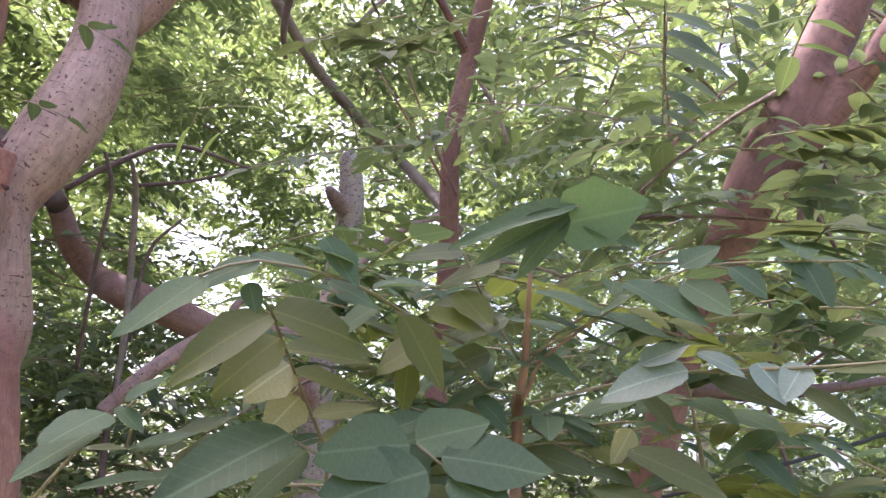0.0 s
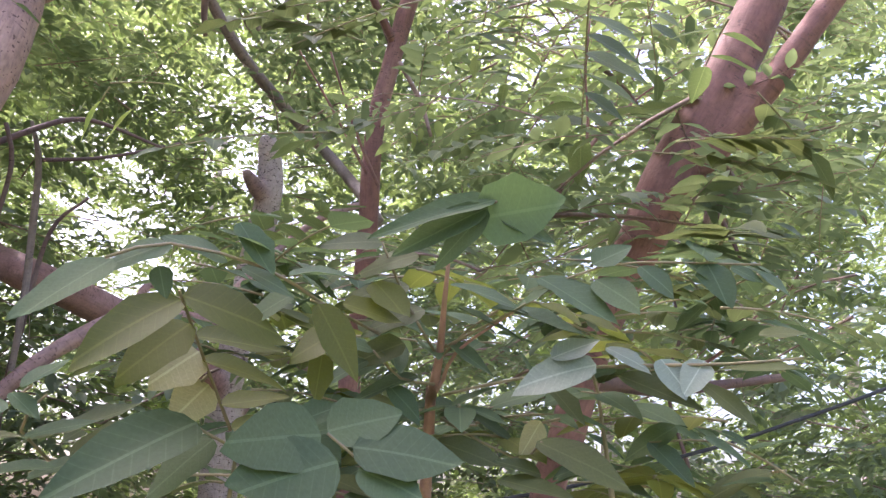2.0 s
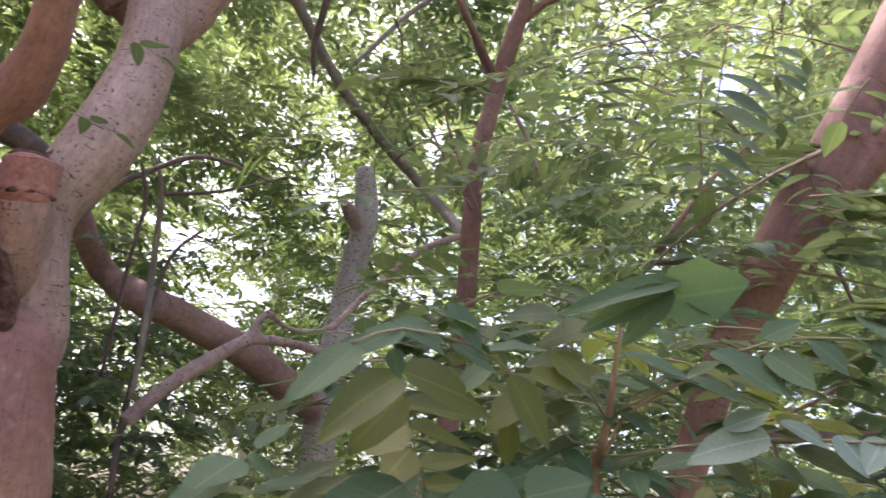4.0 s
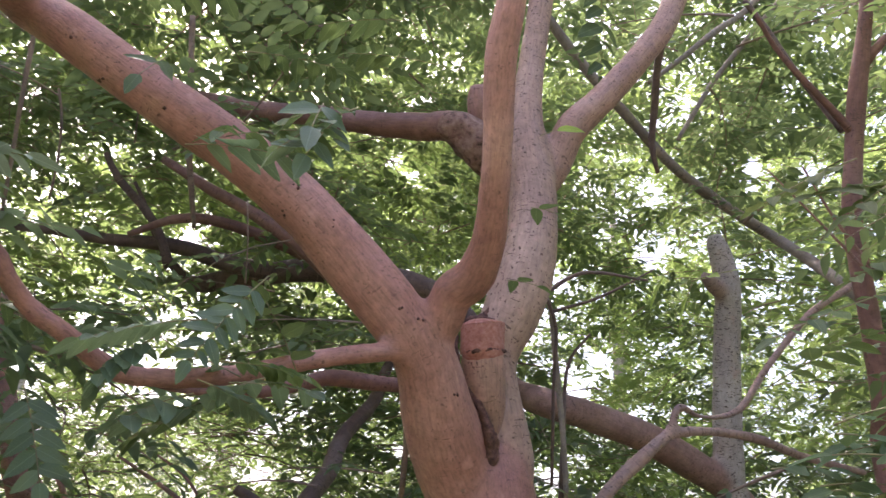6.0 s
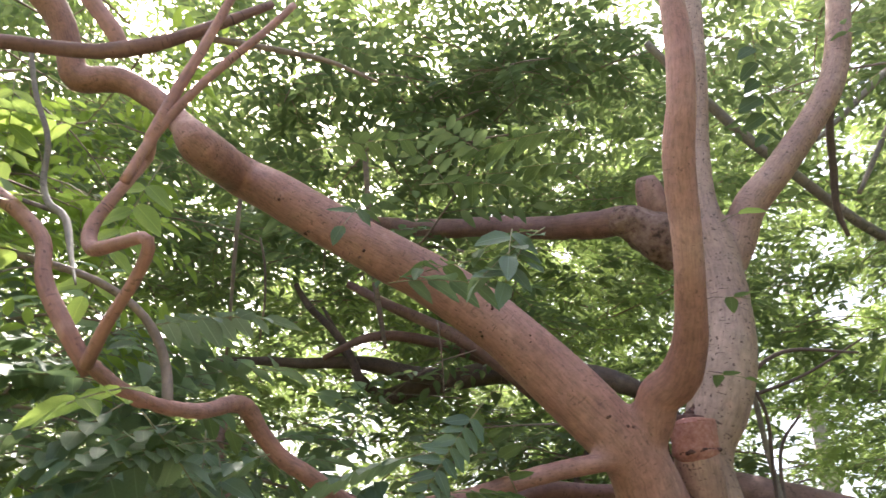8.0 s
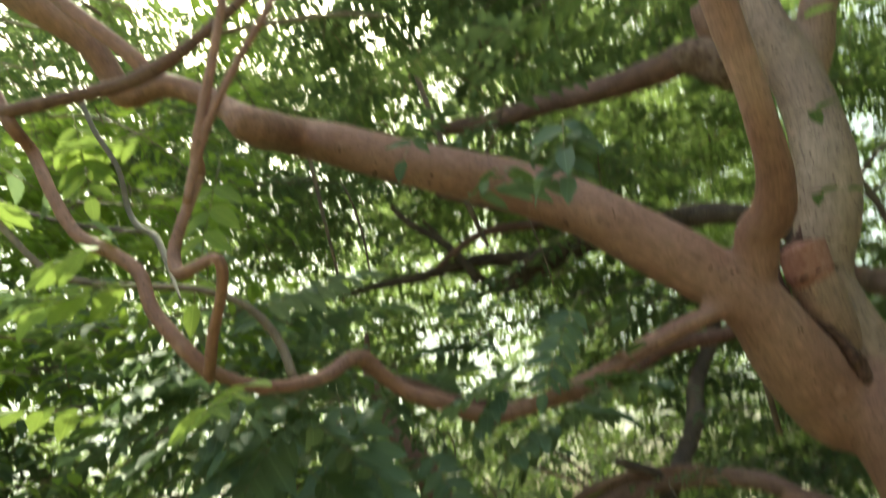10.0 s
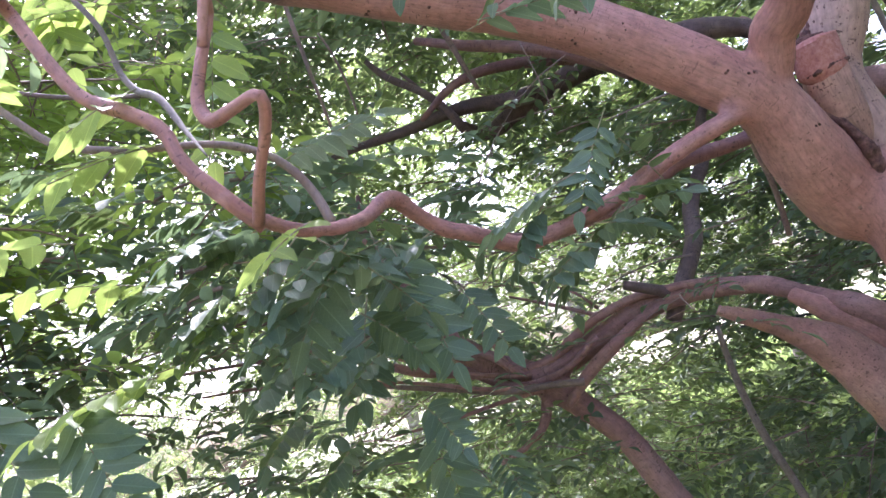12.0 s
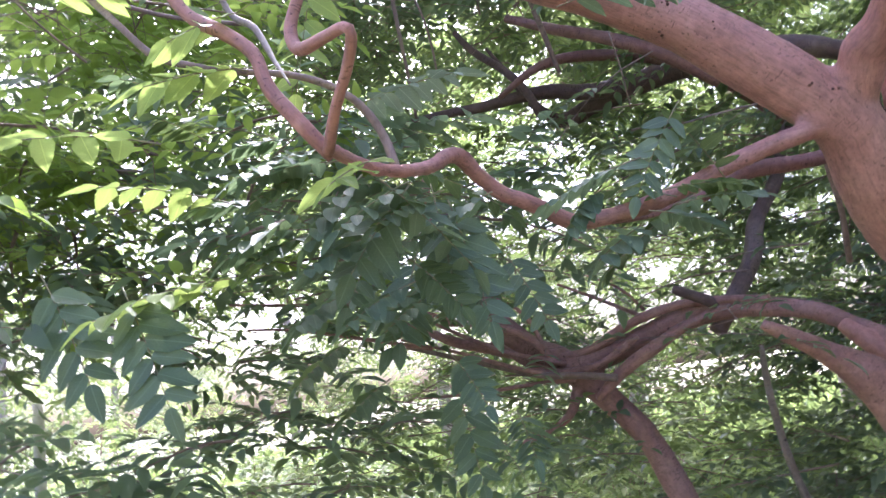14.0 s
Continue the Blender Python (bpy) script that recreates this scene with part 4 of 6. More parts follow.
stem("branch", [(-0.473, 1.583, 3.191, 0.0116), (-0.385, 1.702, 3.037, 0.0142), (-0.297, 1.831, 2.910, 0.0157), (-0.224, 1.940, 2.832, 0.0159), (-0.096, 2.125, 2.701, 0.0162), (0.031, 2.329, 2.651, 0.0176), (0.169, 2.484, 2.588, 0.0187), (0.268, 2.369, 2.426, 0.0179), (0.330, 2.089, 2.201, 0.0157)], BARK_BROWN, thin, "long slanting branch", 12, 0.03)
stem("branch", [(-0.150, 2.159, 3.059, 0.0075), (-0.044, 2.213, 3.166, 0.0098), (0.087, 2.265, 3.296, 0.0115), (0.191, 2.321, 3.397, 0.0125), (0.327, 2.357, 3.565, 0.0112)], BARK_BROWN, thin, "", 8, 0.03)
stem("branch", [(-0.086, 2.367, 2.947, 0.0078), (-0.006, 2.393, 3.085, 0.0094), (0.065, 2.422, 3.209, 0.0103), (0.238, 2.450, 3.423, 0.0097), (0.347, 2.486, 3.566, 0.0083)], BARK_BROWN, thin, "", 8, 0.03)
stem("branch", [(0.141, 1.653, 2.886, 0.0072), (0.183, 1.704, 2.823, 0.0086), (0.242, 1.765, 2.708, 0.0083), (0.318, 1.790, 2.537, 0.0095)], BARK_DARK, thin, "", 8, 0.03)

arch = thing("tree", (-1.15, 1.86, 0.0), "small reddish tree with an arching limb", "tree")
ARCH_BOLE = [(-1.14, 1.90, -0.05, 0.065), (-1.18, 1.84, 0.4, 0.05), (-1.23, 1.77, 0.75, 0.044), (-1.277, 1.712, 0.983, 0.0407), (-1.330, 1.663, 1.193, 0.0386), (-1.368, 1.625, 1.330, 0.0361), (-1.435, 1.579, 1.437, 0.0400), (-1.521, 1.545, 1.540, 0.0460), (-1.641, 1.498, 1.613, 0.0458), (-1.720, 1.460, 1.706, 0.0434), (-1.772, 1.439, 1.829, 0.0390), (-1.829, 1.422, 1.930, 0.0326), (-1.880, 1.409, 2.033, 0.0277), (-1.917, 1.403, 2.163, 0.0189), (-1.924, 1.426, 2.307, 0.0096)]
ARCH_LIMB_A = [(-1.541, 1.520, 1.548, 0.0362), (-1.414, 1.590, 1.569, 0.0339), (-1.257, 1.652, 1.619, 0.0329), (-1.104, 1.690, 1.640, 0.0317), (-0.991, 1.695, 1.625, 0.0275), (-0.862, 1.694, 1.591, 0.0233), (-0.743, 1.661, 1.526, 0.0231), (-0.654, 1.620, 1.484, 0.0265), (-0.590, 1.634, 1.419, 0.0292)]
ARCH_LIMB_B = [(-1.413, 1.495, 1.443, 0.0124), (-1.345, 1.532, 1.510, 0.0185), (-1.260, 1.576, 1.563, 0.0198), (-1.178, 1.619, 1.608, 0.0166), (-1.111, 1.654, 1.630, 0.0119)]
ARCH_LIMB_C = [(-1.618, 1.516, 1.588, 0.0287), (-1.745, 1.456, 1.632, 0.0208), (-1.857, 1.397, 1.673, 0.0177), (-1.956, 1.350, 1.729, 0.0145), (-2.068, 1.285, 1.791, 0.0092)]
ARCH_LIMB_D = [(-1.500, 1.533, 1.505, 0.0195), (-1.498, 1.485, 1.427, 0.0158), (-1.533, 1.432, 1.381, 0.0125), (-1.581, 1.345, 1.354, 0.0093)]
grown_together("trunk", [(ARCH_BOLE, 0.0), (ARCH_LIMB_A, 0.0), (ARCH_LIMB_B, 0.0), (ARCH_LIMB_C, 0.0), (ARCH_LIMB_D, 0.0)], BARK_ARCH, arch, 0.007, 0.10)
stem("branch", [(-1.560, 1.500, 1.575, 0.0150), (-1.452, 1.548, 1.585, 0.0145), (-1.330, 1.590, 1.640, 0.0135), (-1.205, 1.640, 1.668, 0.0125), (-1.080, 1.668, 1.660, 0.0115), (-0.960, 1.672, 1.640, 0.0100)], BARK_ARCH, arch, "strand grown along the limb", 12, 0.015, 0.16, 20.0)
stem("branch", [(-1.700, 1.430, 1.640, 0.0110), (-1.590, 1.455, 1.560, 0.0125), (-1.490, 1.480, 1.530, 0.0130), (-1.390, 1.520, 1.545, 0.0115), (-1.290, 1.560, 1.600, 0.0090)], BARK_ARCH, arch, "crossing twisted branch", 12, 0.015, 0.16, 20.0)
stem("branch", [(-1.530, 1.490, 1.560, 0.0120), (-1.600, 1.450, 1.650, 0.0115), (-1.700, 1.400, 1.700, 0.0095), (-1.840, 1.330, 1.735, 0.0070)], BARK_ARCH, arch, "", 12, 0.015, 0.14, 20.0)
stem("branch", [(-1.342, 1.510, 1.498, 0.0099), (-1.426, 1.458, 1.518, 0.0100), (-1.533, 1.413, 1.535, 0.0095), (-1.705, 1.362, 1.591, 0.0083), (-1.926, 1.248, 1.678, 0.0061)], TWIG, arch, "", 8, 0.02, 0.06)
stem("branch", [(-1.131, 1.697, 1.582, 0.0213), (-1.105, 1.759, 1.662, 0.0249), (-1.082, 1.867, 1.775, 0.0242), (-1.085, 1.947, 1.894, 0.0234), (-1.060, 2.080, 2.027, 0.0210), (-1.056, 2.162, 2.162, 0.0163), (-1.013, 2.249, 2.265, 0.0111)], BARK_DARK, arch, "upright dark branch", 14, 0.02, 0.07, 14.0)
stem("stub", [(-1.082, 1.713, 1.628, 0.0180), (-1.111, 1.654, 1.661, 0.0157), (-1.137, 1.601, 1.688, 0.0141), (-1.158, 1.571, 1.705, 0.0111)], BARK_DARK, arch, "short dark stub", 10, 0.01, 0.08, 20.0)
KNOT_TWIGS = ([(-1.444, 1.509, 1.515, 0.0095), (-1.557, 1.381, 1.554, 0.0071), (-1.659, 1.256, 1.621, 0.0055), (-1.814, 1.147, 1.691, 0.0032)], [(-1.510, 1.503, 1.556, 0.0089), (-1.618, 1.373, 1.614, 0.0073), (-1.754, 1.278, 1.707, 0.0058), (-1.821, 1.185, 1.786, 0.0033)], [(-1.574, 1.495, 1.607, 0.0083), (-1.592, 1.443, 1.718, 0.0066), (-1.645, 1.368, 1.786, 0.0050), (-1.701, 1.292, 1.845, 0.0033)], [(-1.470, 1.485, 1.510, 0.0079), (-1.561, 1.389, 1.512, 0.0063), (-1.667, 1.281, 1.509, 0.0048), (-1.780, 1.161, 1.516, 0.0032)])
LONG_TWIGS = ([(-1.704, 1.329, 1.709, 0.0075), (-1.861, 1.137, 1.806, 0.0066), (-2.008, 0.976, 1.834, 0.0058), (-2.176, 0.791, 1.871, 0.0041)], [(-1.757, 1.217, 1.653, 0.0065), (-1.899, 1.051, 1.715, 0.0057), (-2.011, 0.921, 1.762, 0.0049), (-2.110, 0.812, 1.784, 0.0032)], [(-1.357, 1.716, 1.653, 0.0066), (-1.496, 1.687, 1.737, 0.0061), (-1.634, 1.660, 1.813, 0.0036)], [(-1.388, 1.749, 1.685, 0.0051), (-1.451, 1.730, 1.763, 0.0043), (-1.577, 1.719, 1.835, 0.0027)])
for line in KNOT_TWIGS + LONG_TWIGS:
    stem("twig", line, BARK_ARCH, arch, "", 7, 0.02, 0.06, 25.0)
stem("twig", [(-1.008, 1.677, 1.530, 0.0052), (-1.019, 1.687, 1.458, 0.0082), (-1.029, 1.708, 1.361, 0.0094), (-1.034, 1.742, 1.233, 0.0100), (-1.028, 1.794, 1.091, 0.0106), (-1.022, 1.874, 0.857, 0.0112), (-1.023, 1.994, 0.472, 0.0130), (-1.063, 2.127, -0.083, 0.0153)], BARK_BROWN, arch, "", 10, 0.02, 0.0492)

low = thing("tree", (-0.62, 1.82, 0.0), "low tree with a thick cut limb behind the forked tree", "tree")
grown_together("trunk", [
    ([(-0.60, 1.85, -0.05, 0.14), (-0.60, 1.78, 0.5, 0.11), (-0.60, 1.70, 0.85, 0.095), (-0.595, 1.631, 1.079, 0.0837), (-0.610, 1.564, 1.241, 0.0725), (-0.640, 1.494, 1.362, 0.0580), (-0.675, 1.431, 1.442, 0.0424), (-0.713, 1.375, 1.494, 0.0257), (-0.747, 1.326, 1.532, 0.0179), (-0.783, 1.276, 1.568, 0.0123)], 0.45),
    ([(-0.600, 1.678, 1.247, 0.0584), (-0.617, 1.665, 1.371, 0.0536), (-0.674, 1.640, 1.449, 0.0366), (-0.726, 1.628, 1.500, 0.0275), (-0.779, 1.614, 1.554, 0.0192)], 0.0),
], BARK_FORK, low, 0.008, 0.08)

side = thing("tree", (0.50, 1.28, 0.0), "leaning reddish-brown tree behind the shrub", "tree")
grown_together("trunk", [
    ([(0.46, 1.32, -0.05, 0.045), (0.47, 1.29, 0.5, 0.032), (0.49, 1.26, 1.0, 0.027), (0.519, 1.263, 1.446, 0.0239), (0.540, 1.223, 1.562, 0.0248), (0.567, 1.194, 1.668, 0.0265), (0.596, 1.173, 1.748, 0.0291), (0.626, 1.144, 1.819, 0.0328), (0.655, 1.116, 1.890, 0.0373), (0.692, 1.086, 1.964, 0.0387), (0.725, 1.058, 2.035, 0.0350), (0.763, 1.036, 2.116, 0.0331), (0.805, 1.012, 2.221, 0.0306), (0.876, 0.994, 2.405, 0.0265)], 0.0),
    ([(0.695, 1.085, 1.909, 0.0182), (0.723, 1.057, 1.950, 0.0209), (0.757, 1.025, 1.999, 0.0196), (0.786, 0.996, 2.044, 0.0184), (0.846, 0.960, 2.132, 0.0162)], 0.0),
], BARK_RED, side, 0.006)
stem("twig", [(0.536, 1.285, 1.915, 0.0061), (0.567, 1.264, 1.966, 0.0052), (0.595, 1.247, 2.010, 0.0039), (0.628, 1.229, 2.052, 0.0030), (0.681, 1.208, 2.103, 0.0017), (0.739, 1.190, 2.141, 0.0013)], BARK_RED, side, "", 8, 0.02, 0.06, 25.0)
stem("twig", [(0.594, 1.248, 2.008, 0.0035), (0.592, 1.230, 2.055, 0.0022), (0.581, 1.203, 2.127, 0.0017), (0.581, 1.172, 2.209, 0.0013)], BARK_RED, side, "", 7, 0.02, 0.06, 25.0)
stem("branch", [(0.569, 1.217, 1.636, 0.0112), (0.624, 1.240, 1.642, 0.0107), (0.698, 1.264, 1.642, 0.0094), (0.798, 1.282, 1.658, 0.0080), (0.935, 1.294, 1.683, 0.0058)], BARK_DARK, side, "", 10, 0.02, 0.05)

stem("twig", [(-0.519, 1.702, 2.088, 0.0075), (-0.432, 1.711, 2.158, 0.0065), (-0.326, 1.751, 2.231, 0.0050), (-0.178, 1.824, 2.220, 0.0030)], BARK_DARK, tree, "", 7, 0.02, 0.06, 25.0)
stem("twig", [(-0.450, 2.007, 1.719, 0.0070), (-0.446, 1.972, 1.896, 0.0080), (-0.445, 1.921, 2.059, 0.0080), (-0.437, 1.855, 2.173, 0.0070), (-0.443, 1.788, 2.233, 0.0040)], BARK_BROWN, tree, "", 7, 0.02, 0.06, 25.0)
stem("twig", [(-0.485, 2.120, 1.503, 0.0080), (-0.492, 2.107, 1.655, 0.0080), (-0.459, 2.031, 1.857, 0.0070), (-0.428, 1.985, 2.056, 0.0050), (-0.359, 1.976, 2.145, 0.0030)], BARK_DARK, tree, "", 7, 0.02, 0.06, 25.0)
stem("twig", [(-0.440, 1.854, 2.173, 0.0050), (-0.312, 1.902, 2.220, 0.0040), (-0.171, 1.956, 2.303, 0.0025)], BARK_DARK, tree, "", 7, 0.02, 0.06, 25.0)
stem("twig", [(0.300, 1.359, 2.206, 0.0040), (0.345, 1.391, 2.149, 0.0040), (0.367, 1.400, 2.088, 0.0030)], TWIG, thin, "", 7, 0.02, 0.06, 25.0)
stem("twig", [(0.178, 1.484, 2.294, 0.0020), (0.230, 1.551, 2.186, 0.0030), (0.293, 1.604, 2.079, 0.0040)], BARK_RED, thin, "", 7, 0.02, 0.06, 25.0)
stem("twig", [(0.112, 1.478, 2.297, 0.0015), (0.183, 1.536, 2.212, 0.0025), (0.269, 1.596, 2.098, 0.0035)], BARK_RED, thin, "", 7, 0.02, 0.06, 25.0)
stem("twig", [(0.998, 1.627, 2.048, 0.0070), (1.002, 1.596, 2.111, 0.0070), (1.044, 1.603, 2.041, 0.0050), (1.070, 1.611, 1.984, 0.0030)], BARK_DARK, side, "", 7, 0.02, 0.06, 25.0)
stem("twig", [(0.981, 1.840, 1.771, 0.0030), (1.082, 1.775, 1.824, 0.0040), (1.155, 1.706, 1.910, 0.0030)], BARK_RED, side, "", 7, 0.02, 0.06, 25.0)
stem("twig", [(0.990, 1.781, 1.973, 0.0030), (1.013, 1.799, 1.876, 0.0040), (0.991, 1.837, 1.758, 0.0040), (1.033, 1.842, 1.571, 0.0050)], BARK_DARK, side, "", 7, 0.02, 0.06, 25.0)

CA, CB = Vector((0.990, 1.766, 1.585)), Vector((1.175, 1.727, 1.666))
CABLE_LINE = [(*(CA + (CB - CA) * k - Vector((0, 0, 0.004 * (k - 1) * (5 - k)))), 0.0042) for k in (-12, -6, -2, 0, 1, 3, 6, 12, 18)]
cable = stem("cable", CABLE_LINE, CABLE, None, "", 8, 0.05, 0.0)
tagged(cable, "thin black cable strung behind the shrub", "cable")

# ---- the shrub in front ----
shrub = thing("shrub", (0.30, 0.80, 0.0), "shrub with large dull green feathered leaves, some yellowing", "shrub")
stem("stem", [(0.30, 0.80, -0.05, 0.012), (0.29, 0.78, 0.6, 0.009), (0.28, 0.75, 1.15, 0.006), (0.285, 0.747, 1.504, 0.0040), (0.284, 0.734, 1.527, 0.0036), (0.286, 0.719, 1.550, 0.0028), (0.285, 0.701, 1.579, 0.0018), (0.284, 0.679, 1.613, 0.0010)], STALK_RED, shrub, "pinkish young stem", 8, 0.015, 0.04)
stem("stem", [(0.285, 0.734, 1.527, 0.0016), (0.290, 0.726, 1.537, 0.0015), (0.297, 0.716, 1.554, 0.0012), (0.326, 0.683, 1.574, 0.0010)], STALK_RED, shrub, "", 6, 0.015)
stem("stem", [(0.14, 0.78, -0.05, 0.010), (0.13, 0.75, 0.7, 0.008), (0.13, 0.72, 1.2, 0.0055), (0.161, 0.762, 1.460, 0.0016), (0.162, 0.728, 1.502, 0.0012)], STALK, shrub, "", 8, 0.02, 0.04)
stem("stem", [(0.46, 0.82, -0.05, 0.010), (0.45, 0.79, 0.7, 0.008), (0.43, 0.75, 1.2, 0.0055), (0.415, 0.766, 1.506, 0.0016), (0.396, 0.745, 1.563, 0.0012)], STALK, shrub, "", 8, 0.02, 0.04)
# olive leaves before the thin trunk
spray(shrub, [(0.285, 0.719, 1.550), (0.262, 0.700, 1.577), (0.241, 0.675, 1.609)], [
    ((0.264, 0.675, 1.603), (0.225, 0.678, 1.590), 0.44),
    ((0.261, 0.692, 1.588), (0.222, 0.687, 1.576), 0.40),
    ((0.273, 0.704, 1.577), (0.232, 0.702, 1.560), 0.38),
    ((0.262, 0.711, 1.556), (0.224, 0.707, 1.538), 0.38),
    ((0.241, 0.675, 1.609), (0.203, 0.668, 1.604), 0.40),
    ((0.266, 0.670, 1.615), (0.239, 0.659, 1.623), 0.44),
], LEAF_OLIVE, (0.0, -0.7, 0.7))
# dull leaves before the thin trunk
spray(shrub, [(0.284, 0.723, 1.533), (0.261, 0.715, 1.534), (0.242, 0.704, 1.548)], [
    ((0.273, 0.723, 1.538), (0.230, 0.720, 1.520), 0.38),
    ((0.242, 0.704, 1.548), (0.210, 0.693, 1.555), 0.40),
    ((0.254, 0.717, 1.529), (0.276, 0.707, 1.507), 0.42),
    ((0.256, 0.708, 1.568), (0.286, 0.716, 1.564), 0.36),
    ((0.239, 0.706, 1.542), (0.212, 0.699, 1.525), 0.40),
], LEAF_SHRUB, (0.0, -0.65, 0.76))
# olive fan
spray(shrub, [(0.164, 0.691, 1.494), (0.152, 0.666, 1.520), (0.140, 0.610, 1.550)], [
    ((0.142, 0.611, 1.548), (0.195, 0.635, 1.539), 0.50),
    ((0.141, 0.612, 1.546), (0.101, 0.583, 1.512), 0.36),
    ((0.144, 0.630, 1.539), (0.116, 0.609, 1.506), 0.40),
    ((0.145, 0.641, 1.535), (0.194, 0.666, 1.538), 0.34),
    ((0.149, 0.654, 1.525), (0.197, 0.679, 1.523), 0.36),
    ((0.158, 0.679, 1.506), (0.195, 0.690, 1.516), 0.34),
    ((0.164, 0.691, 1.495), (0.193, 0.702, 1.502), 0.40),
], LEAF_YELLOW, (0.0, -0.75, 0.66))
# pale spotted pair
spray(shrub, [(0.151, 0.666, 1.520), (0.148, 0.666, 1.516)], [
    ((0.146, 0.658, 1.531), (0.125, 0.642, 1.509), 0.62),
    ((0.152, 0.667, 1.515), (0.136, 0.657, 1.493), 0.66),
], LEAF_PALE, (0.1, -0.95, 0.3))
# upper grey-green spray
spray(shrub, [(0.245, 0.701, 1.558), (0.209, 0.660, 1.563), (0.179, 0.616, 1.567), (0.139, 0.579, 1.563), (0.116, 0.567, 1.550)], [
    ((0.161, 0.604, 1.566), (0.133, 0.586, 1.572), 0.62),
    ((0.139, 0.579, 1.563), (0.114, 0.567, 1.547), 0.40),
    ((0.119, 0.568, 1.550), (0.092, 0.546, 1.517), 0.34),
    ((0.164, 0.607, 1.587), (0.184, 0.608, 1.561), 0.50),
    ((0.167, 0.615, 1.566), (0.196, 0.620, 1.556), 0.45),
    ((0.190, 0.627, 1.568), (0.228, 0.635, 1.575), 0.42),
    ((0.180, 0.613, 1.576), (0.156, 0.598, 1.581), 0.45),
    ((0.135, 0.582, 1.553), (0.140, 0.582, 1.538), 0.50),
    ((0.193, 0.639, 1.561), (0.168, 0.632, 1.544), 0.42),
], LEAF_SHRUB, (0.0, -0.6, 0.8))
# yellowing leaves beside the stem
spray(shrub, [(0.245, 0.701, 1.558), (0.222, 0.671, 1.560), (0.202, 0.650, 1.562)], [
    ((0.206, 0.650, 1.560), (0.232, 0.649, 1.519), 0.40),
    ((0.220, 0.660, 1.564), (0.257, 0.669, 1.558), 0.42),
    ((0.238, 0.674, 1.583), (0.257, 0.658, 1.560), 0.50),
    ((0.224, 0.673, 1.554), (0.192, 0.657, 1.531), 0.40),
    ((0.211, 0.677, 1.538), (0.209, 0.671, 1.509), 0.40),
], LEAF_YELLOW, (0.0, -0.8, 0.6))
# leaves under the fan
spray(shrub, [(0.080, 0.729, 1.463), (0.059, 0.679, 1.487), (0.074, 0.660, 1.504)], [
    ((0.058, 0.645, 1.499), (0.041, 0.618, 1.481), 0.62),
    ((0.052, 0.654, 1.492), (0.025, 0.623, 1.464), 0.40),
    ((0.062, 0.646, 1.502), (0.079, 0.643, 1.490), 0.55),
    ((0.066, 0.647, 1.505), (0.082, 0.660, 1.525), 0.42),
    ((0.063, 0.670, 1.483), (0.100, 0.669, 1.496), 0.26),
    ((0.077, 0.686, 1.470), (0.040, 0.662, 1.464), 0.26),
    ((0.062, 0.692, 1.464), (0.097, 0.691, 1.480), 0.26),
], LEAF_SHRUB, (0.0, -0.5, 0.86))
# reddish stalk with long olive leaves
spray(shrub, [(0.019, 0.665, 1.453), (0.040, 0.661, 1.481), (0.067, 0.658, 1.508)], [
    ((0.078, 0.685, 1.488), (0.115, 0.692, 1.508), 0.28),
    ((0.083, 0.687, 1.476), (0.123, 0.705, 1.502), 0.28),
    ((0.040, 0.661, 1.481), (0.070, 0.661, 1.485), 0.20),
], LEAF_OLIVE, (0.0, -0.55, 0.83))
# dark leaves low down
spray(shrub, [(0.215, 0.666, 1.460), (0.172, 0.663, 1.481), (0.147, 0.659, 1.493)], [
    ((0.150, 0.659, 1.494), (0.095, 0.608, 1.455), 0.36),
    ((0.158, 0.671, 1.487), (0.128, 0.658, 1.457), 0.42),
    ((0.170, 0.672, 1.488), (0.210, 0.663, 1.495), 0.40),
], LEAF_SHRUB, (0.0, -0.5, 0.86))
# large leaves low in front
spray(shrub, [(0.292, 0.658, 1.446), (0.251, 0.643, 1.466), (0.217, 0.634, 1.489)], [
    ((0.214, 0.634, 1.488), (0.167, 0.622, 1.483), 0.62),
    ((0.223, 0.625, 1.475), (0.174, 0.614, 1.459), 0.62),
    ((0.217, 0.643, 1.491), (0.257, 0.649, 1.504), 0.60),
    ((0.230, 0.634, 1.483), (0.287, 0.627, 1.479), 0.60),
    ((0.233, 0.624, 1.472), (0.267, 0.611, 1.459), 0.60),
    ((0.201, 0.653, 1.496), (0.224, 0.661, 1.508), 0.50),
], LEAF_SHRUB, (0.0, -0.75, 0.66))
# large pale leaf at the top
spray(shrub, [(0.284, 0.682, 1.607), (0.288, 0.648, 1.609), (0.297, 0.610, 1.614)], [
    ((0.297, 0.610, 1.615), (0.228, 0.627, 1.596), 0.20),
    ((0.293, 0.612, 1.611), (0.242, 0.631, 1.586), 0.24),
    ((0.293, 0.613, 1.610), (0.265, 0.630, 1.580), 0.28),
    ((0.300, 0.613, 1.606), (0.332, 0.610, 1.592), 0.28),
], LEAF_SHRUB, (0.15, -0.9, 0.42))
# pale green end leaf
spray(shrub, [(0.284, 0.682, 1.607), (0.287, 0.626, 1.608)], [
    ((0.287, 0.616, 1.605), (0.334, 0.600, 1.613), 0.60),
], LEAF_END, (0.0, -1.0, -0.15))
